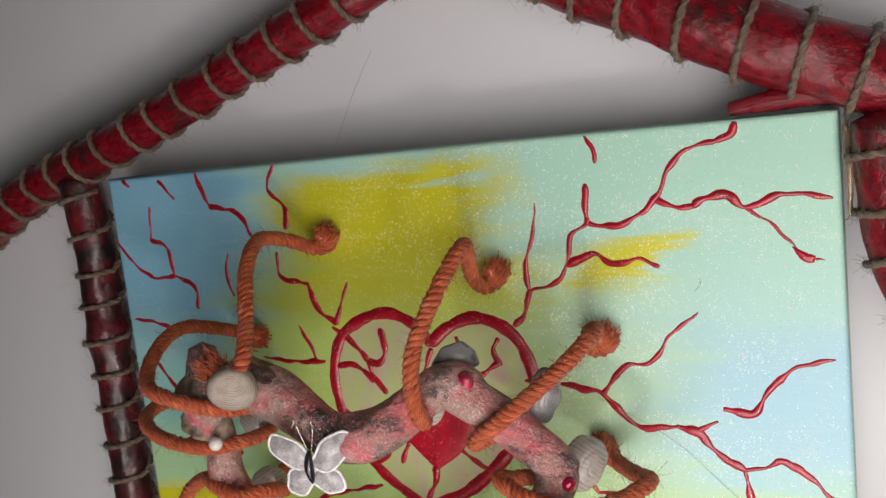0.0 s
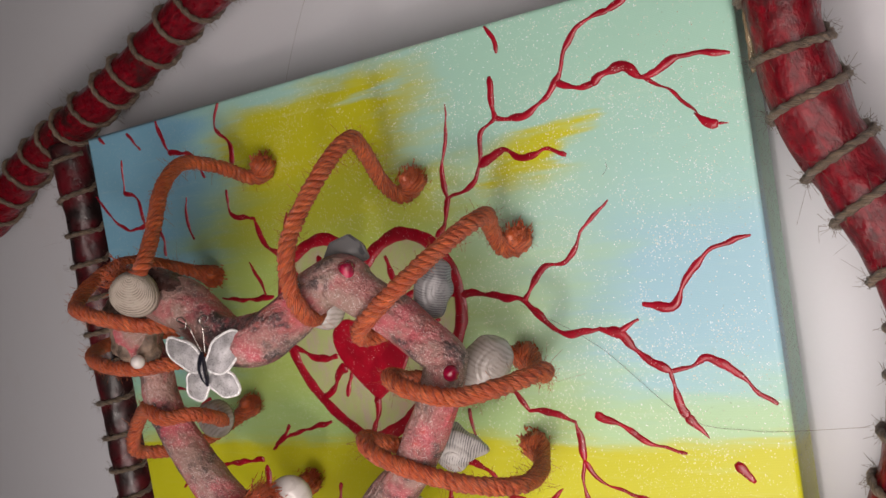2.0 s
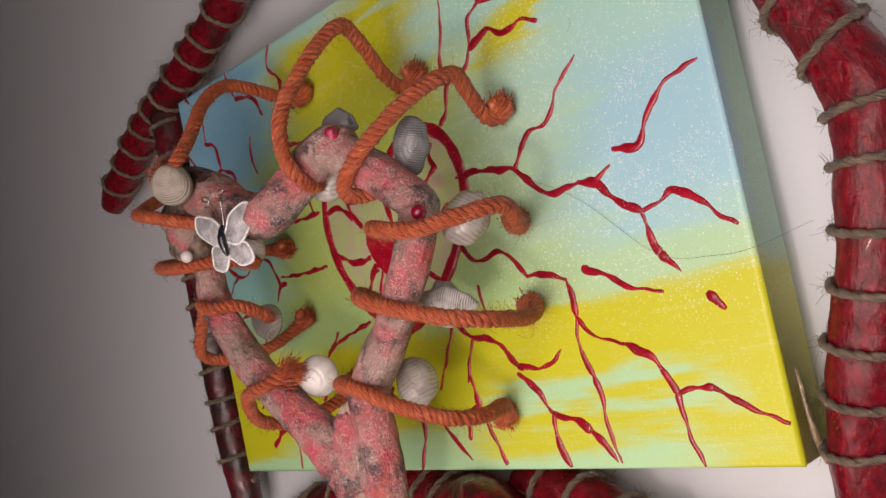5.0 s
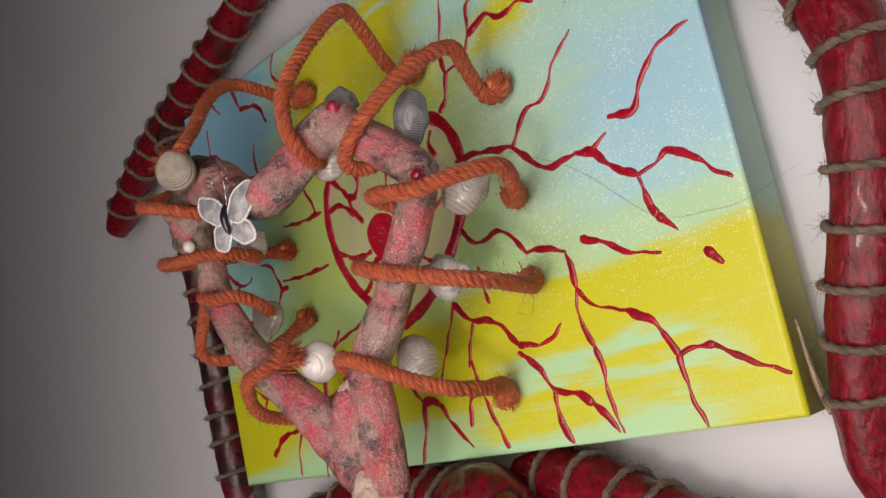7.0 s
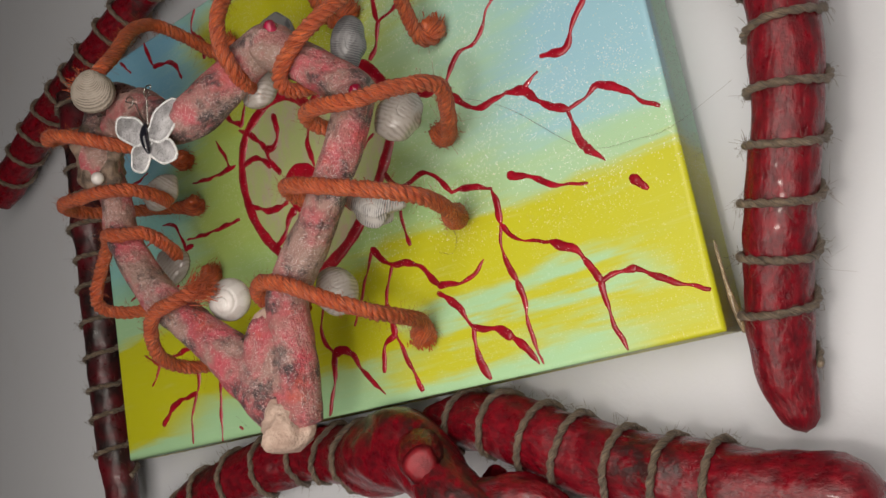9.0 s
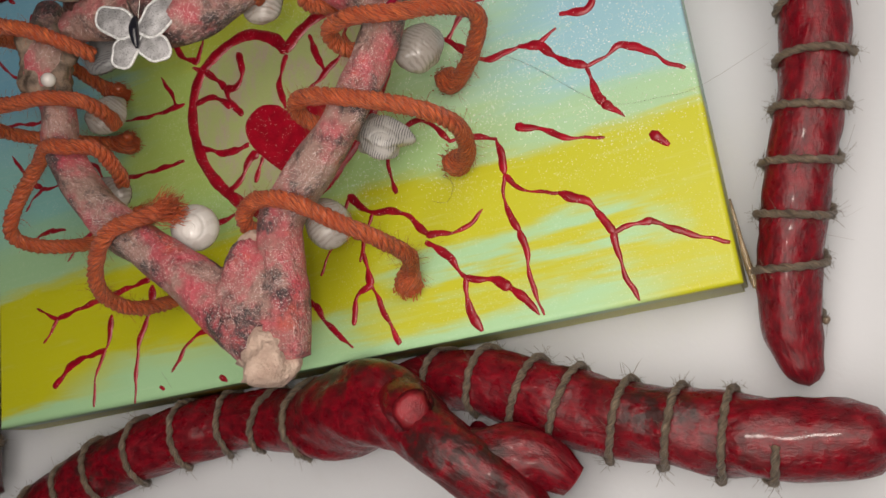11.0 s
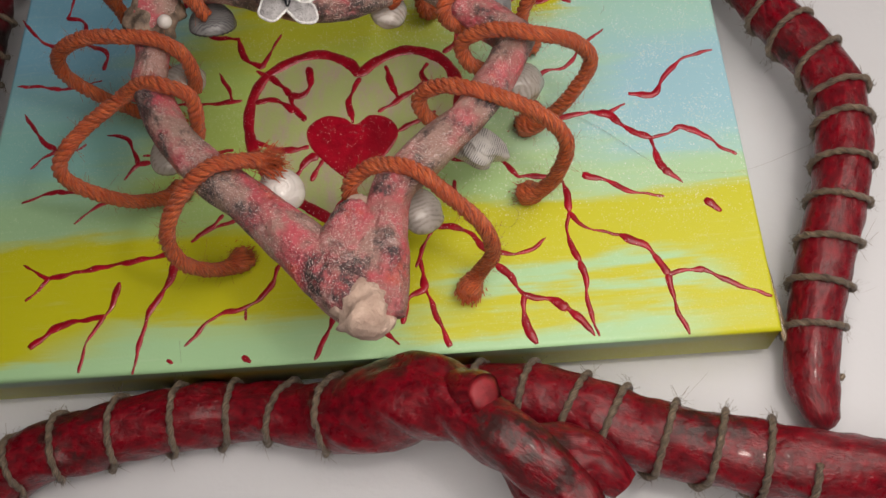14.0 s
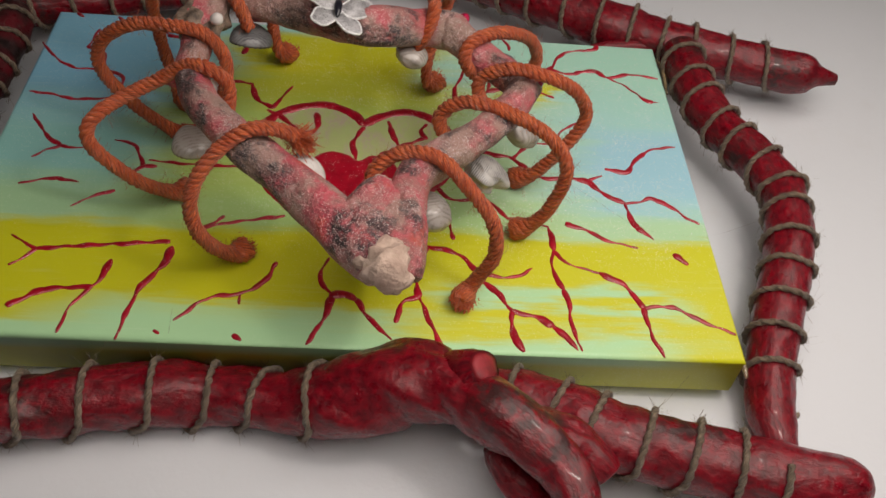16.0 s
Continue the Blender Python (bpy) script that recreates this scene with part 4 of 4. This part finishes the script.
def moon(name, label, at, size, turn, material, stretch=(1, 1, 1), knobs=0.0):
    """A smooth round moon snail: a flattened ball whose face carries one fine spiral seam."""
    bm = bmesh.new()
    bmesh.ops.create_uvsphere(bm, u_segments=72, v_segments=48, radius=0.5)
    for v in bm.verts:
        x, y, z = v.co
        cx, cy = x - 0.12, y - 0.08
        rho, phi = math.hypot(cx, cy), math.atan2(cy, cx)
        f = (math.log(rho + 0.02) / 0.75 - phi / (2 * math.pi)) % 1.0
        seam = math.exp(-(min(f, 1 - f) / 0.07) ** 2) if z > 0 else 0.0
        bulge = 1 + 0.07 * math.cos(phi - 2.4) - 0.016 * seam + 0.02 * f * (z > 0)
        bulge *= 1 + knobs * noise.noise(Vector((x, y, z)) * 3.2 + Vector((size, at[0], 0))) - 0.12 * knobs * abs(math.sin(9 * y))
        v.co = Vector((x * bulge * stretch[0] * (1 - 0.35 * y * (stretch[1] - 1)), y * bulge * stretch[1], z * (0.74 - 0.04 * seam) * stretch[2])) * size / 1000
    ob = mesh_object(name, bm, material)
    ob.matrix_world = Matrix.Translation(mm(*at)) @ pose(0, 0, 0, *turn)
    return tagged(ob, label, "shell", "shells on the cords")


moon("snail_shell", "glossy white moon snail shell glued to a cord", (-16, -39, -51), 16.0, (92, 150, 34), M_NACRE)
fan("cockle_shell", "beige ribbed cockle shell on the twig heart", (-32, -75, 30.5), 15.5, (90, 195, 30), M_RIBBED)
moon("snail_shell", "grey and white striped sea snail shell", (61, -38, 18.5), 14, (100, 20, 30), M_GREY, (0.85, 1.35, 1.0), 0.22)
moon("snail_shell", "cream banded whelk shell under a cord", (69, -28, -8), 15.5, (80, 40, 30), M_CREAM, (1.0, 1.2, 1.1), 0.12)
moon("snail_shell", "white and grey knobbly sea shell under a cord", (51, -28, -34), 14.5, (85, 110, 20), M_LINED, (0.95, 1.35, 1.1), 0.4)
moon("snail_shell", "dull grey round snail shell", (31, -30, -59), 15.5, (80, -20, 30), M_CREAM, (1.0, 1.15, 1.1), 0.1)
moon("snail_shell", "cream snail shell behind the top twig", (22.5, -44.4, 17.5), 14, (80, 0, 20), M_CREAM, (1, 1.2, 1), 0.1)
fan("cockle_shell", "grey striped cockle shell behind the twig", (-43, -45.7, 18.5), 16, (110, 170, 10), M_GREY)
moon("snail_shell", "grey snail shell behind the twig arm", (-57, -32, 4), 14, (80, 40, 20), M_CREAM, (1, 1.2, 1), 0.1)
fan("cockle_shell", "white cockle shell behind the twig arm", (-61, -27, -26), 15, (95, 150, 10), M_CREAM)


def shard(label, at, size, turn, material):
    """A broken wedge of shell with a thick edge."""
    bm = bmesh.new()
    rim = [(-0.6, -0.3), (0.1, -0.42), (0.62, -0.2), (0.5, 0.15), (0.15, 0.42), (-0.35, 0.2)]
    for y in (-0.08, 0.08):
        ring = [bm.verts.new(Vector((x, y + 0.12 * x * x, z)) * size / 1000) for x, z in rim]
        bm.faces.new(ring)
    v = list(bm.verts)
    for k in range(6):
        bm.faces.new((v[k], v[(k + 1) % 6], v[6 + (k + 1) % 6], v[6 + k]))
    bmesh.ops.bevel(bm, geom=list(bm.edges), offset=0.0004, segments=2, affect="EDGES")
    ob = mesh_object("shell_shard", bm, material)
    ob.matrix_world = Matrix.Translation(mm(*at)) @ pose(0, 0, 0, *turn)
    return tagged(ob, label, "shell", "shells on the cords")


shard("grey broken shell wedge on top of the twig heart", (36, -47, 34), 13, (10, 8, 20), M_GREY)


# ---------------------------------------------------------------- beads
def bead(label, at, size, material):
    bm = bmesh.new()
    bmesh.ops.create_uvsphere(bm, u_segments=20, v_segments=12, radius=size / 2000)
    for v in bm.verts:
        v.co *= 1 + 0.45 * noise.noise(v.co * 260 + Vector((size, size * 3, 0))) * (size > 6.5) + 0.05 * noise.noise(v.co * 400 + Vector((size, 0, 0)))
    ob = mesh_object("bead", bm, material)
    ob.matrix_world = Matrix.Translation(mm(*at)) @ pose(0, 0, 0, 20, 30, 0)
    return tagged(ob, label, "bead", "beads on the twig heart")


bead("dark red glass bead glued at the bend of the twig", (71.5, -51, -4.5), 5, M_BEAD)
bead("pink bead glued on the twig arm", (-67, -48, -11), 8, M_PINKBEAD)
bead("small pink bead glued on the twig arm", (-61.5, -51, -4), 7, M_PINKBEAD)
bead("small white pearl bead glued beside a cord", (-53, -63.5, 5.5), 5, M_NACRE)
bead("pinkish red bead glued on the top of the twig", (42.5, -54.5, 28), 6.6, M_ROSE)
bead("smaller pinkish red bead glued on the top of the twig", (39.5, -54, 22.5), 8.2, M_PINKBEAD)

# ---------------------------------------------------------------- butterfly charm
butterfly = thing("butterfly_charm", "frosted white butterfly charm with black body on the twig", "butterfly charm", at=(-0.007, -0.07, 0.005))


def wing(cx, cz, length, width, turn, flap):
    bm, rim = bmesh.new(), bmesh.new()
    m = mm(-7, -71.5, 4.6)
    base = Matrix.Translation(m) @ pose(0, 0, 0, 6, 2, 16)
    loc = base @ Matrix.Translation((cx / 1000, 0, cz / 1000)) @ pose(0, 0, 0, 0, turn, flap)
    n = 28
    ring, front, back = [], [], []
    for j in range(n):
        a = 2 * math.pi * j / n
        w = 1 + 0.10 * math.sin(2 * a + 0.6) + 0.05 * math.sin(5 * a)
        q = Vector((length / 2000 * math.cos(a) * w, 0, width / 2000 * math.sin(a) * w))
        ring.append(loc @ q)
        front.append(bm.verts.new(loc @ (q + Vector((0, -0.0003, 0)))))
        back.append(bm.verts.new(loc @ (q + Vector((0, 0.0003, 0)))))
    c0, c1 = bm.verts.new(loc @ Vector((0, -0.0008, 0))), bm.verts.new(loc @ Vector((0, 0.0003, 0)))
    for j in range(n):
        k = (j + 1) % n
        bm.faces.new((front[j], front[k], c0))
        bm.faces.new((back[j], back[k], c1))
        bm.faces.new((front[j], front[k], back[k], back[j]))
    ob = part("wing", bm, M_WING, butterfly)
    path = np.array([list(q) for q in ring + ring[:2]])
    arc = np.concatenate([[0], np.cumsum(np.linalg.norm(np.diff(path, axis=0), axis=1))])
    sweep(rim, path, arc, [0.0005] * len(path), 8)
    edge = part("wing_rim", rim, M_RIM, ob, "glittering raised wing edge")
    return ob


wing(-7.0, 4.2, 15.4, 9.6, 40, -8)
wing(7.0, 4.2, 15.4, 9.6, -40, 8)
wing(-4.8, -5.8, 10.2, 9.0, -50, -4)
wing(4.8, -5.8, 10.2, 9.0, 50, 4)
bm = bmesh.new()
path, arc = spline(to_world([(-7, -72.6, 9.6, 0.5), (-7, -73.1, 7.6, 1.2), (-7, -73.6, 4.6, 1.6), (-7, -73.1, 1.1, 1.3), (-7, -72.6, -1.4, 0.5)]), 0.0005)
sweep(bm, path, arc, path[:, 3], 12)
part("body", bm, M_BODY, butterfly, "black enamel body")
for side in (-1, 1):
    bm = bmesh.new()
    loop = [(-7 + side * (0.6 + 0.7 * i), -72 - 0.3 * i, 9 + 2.3 * i) for i in range(5)]
    loop += [(-7 + side * (5.6 + 2.4 * math.cos(a)), -74, 19.4 + 2.0 * math.sin(a)) for a in (0.6, 1.8, 3.0, 4.2, 5.2)]
    path, arc = spline(to_world(loop), 0.0006)
    sweep(bm, path, arc, [0.00022] * len(path), 6)
    part("antenna", bm, M_WIRE, butterfly, "thin curled silver wire")

# ---------------------------------------------------------------- small leftovers
branch("thin red twig wedged on the canvas top edge", [(118, 5, 102.5, 2.2), (132, 4, 104, 3.4), (150, 3, 104.5, 3.6), (160, 3, 103, 3)], 0, 27)


def glue(label, points, seed):
    path, arc = spline(to_world(points), 0.0008)
    f = lumpy(seed, 0.3, 300)
    bm = bmesh.new()
    sweep(bm, path, arc, path[:, 3], 14, lambda a, s, i: f(path, i, a))
    return tagged(mesh_object("glue_bead", bm, M_GLUE), label, "glue")


glue("shiny amber hot glue between canvas and branch", [(151, 6, -72, 0.4), (151.5, 6, -84, 0.7), (152, 7, -93, 1.1), (152.5, 9, -100, 0.9)], 3)
glue("shiny amber hot glue beside the canvas corner", [(151.5, 4, 94, 0.8), (152.5, 3, 88, 1.2), (152.5, 3, 78, 1.0), (152, 4, 66, 0.6)], 5)


def stray_hair(label, points):
    path, arc = spline(to_world(points), 0.002)
    bm = bmesh.new()
    thin_line(bm, list(path[:, :3]), 0.00007)
    return tagged(mesh_object("stray_hair", bm, M_HAIR), label, "hair", "stray hairs")


stray_hair("long dark hair stuck across the canvas", [(68, -0.6, 6), (94, -0.8, -9), (119, -0.8, -32), (138, -0.8, -36), (150, -1, -36), (172, -9, -32)])
stray_hair("short curled hair stuck on the canvas", [(60, -0.5, -42), (64, -0.7, -46), (61, -0.7, -52), (55, -0.6, -50)])
stray_hair("short dark hair stuck on the canvas", [(104, -0.5, 44), (106, -0.7, 46), (106, -0.6, 48)])
stray_hair("fine pale crack of hair on the wall", [(-22, 25.8, 140), (-34, 25.8, 122), (-44, 25.8, 104)])
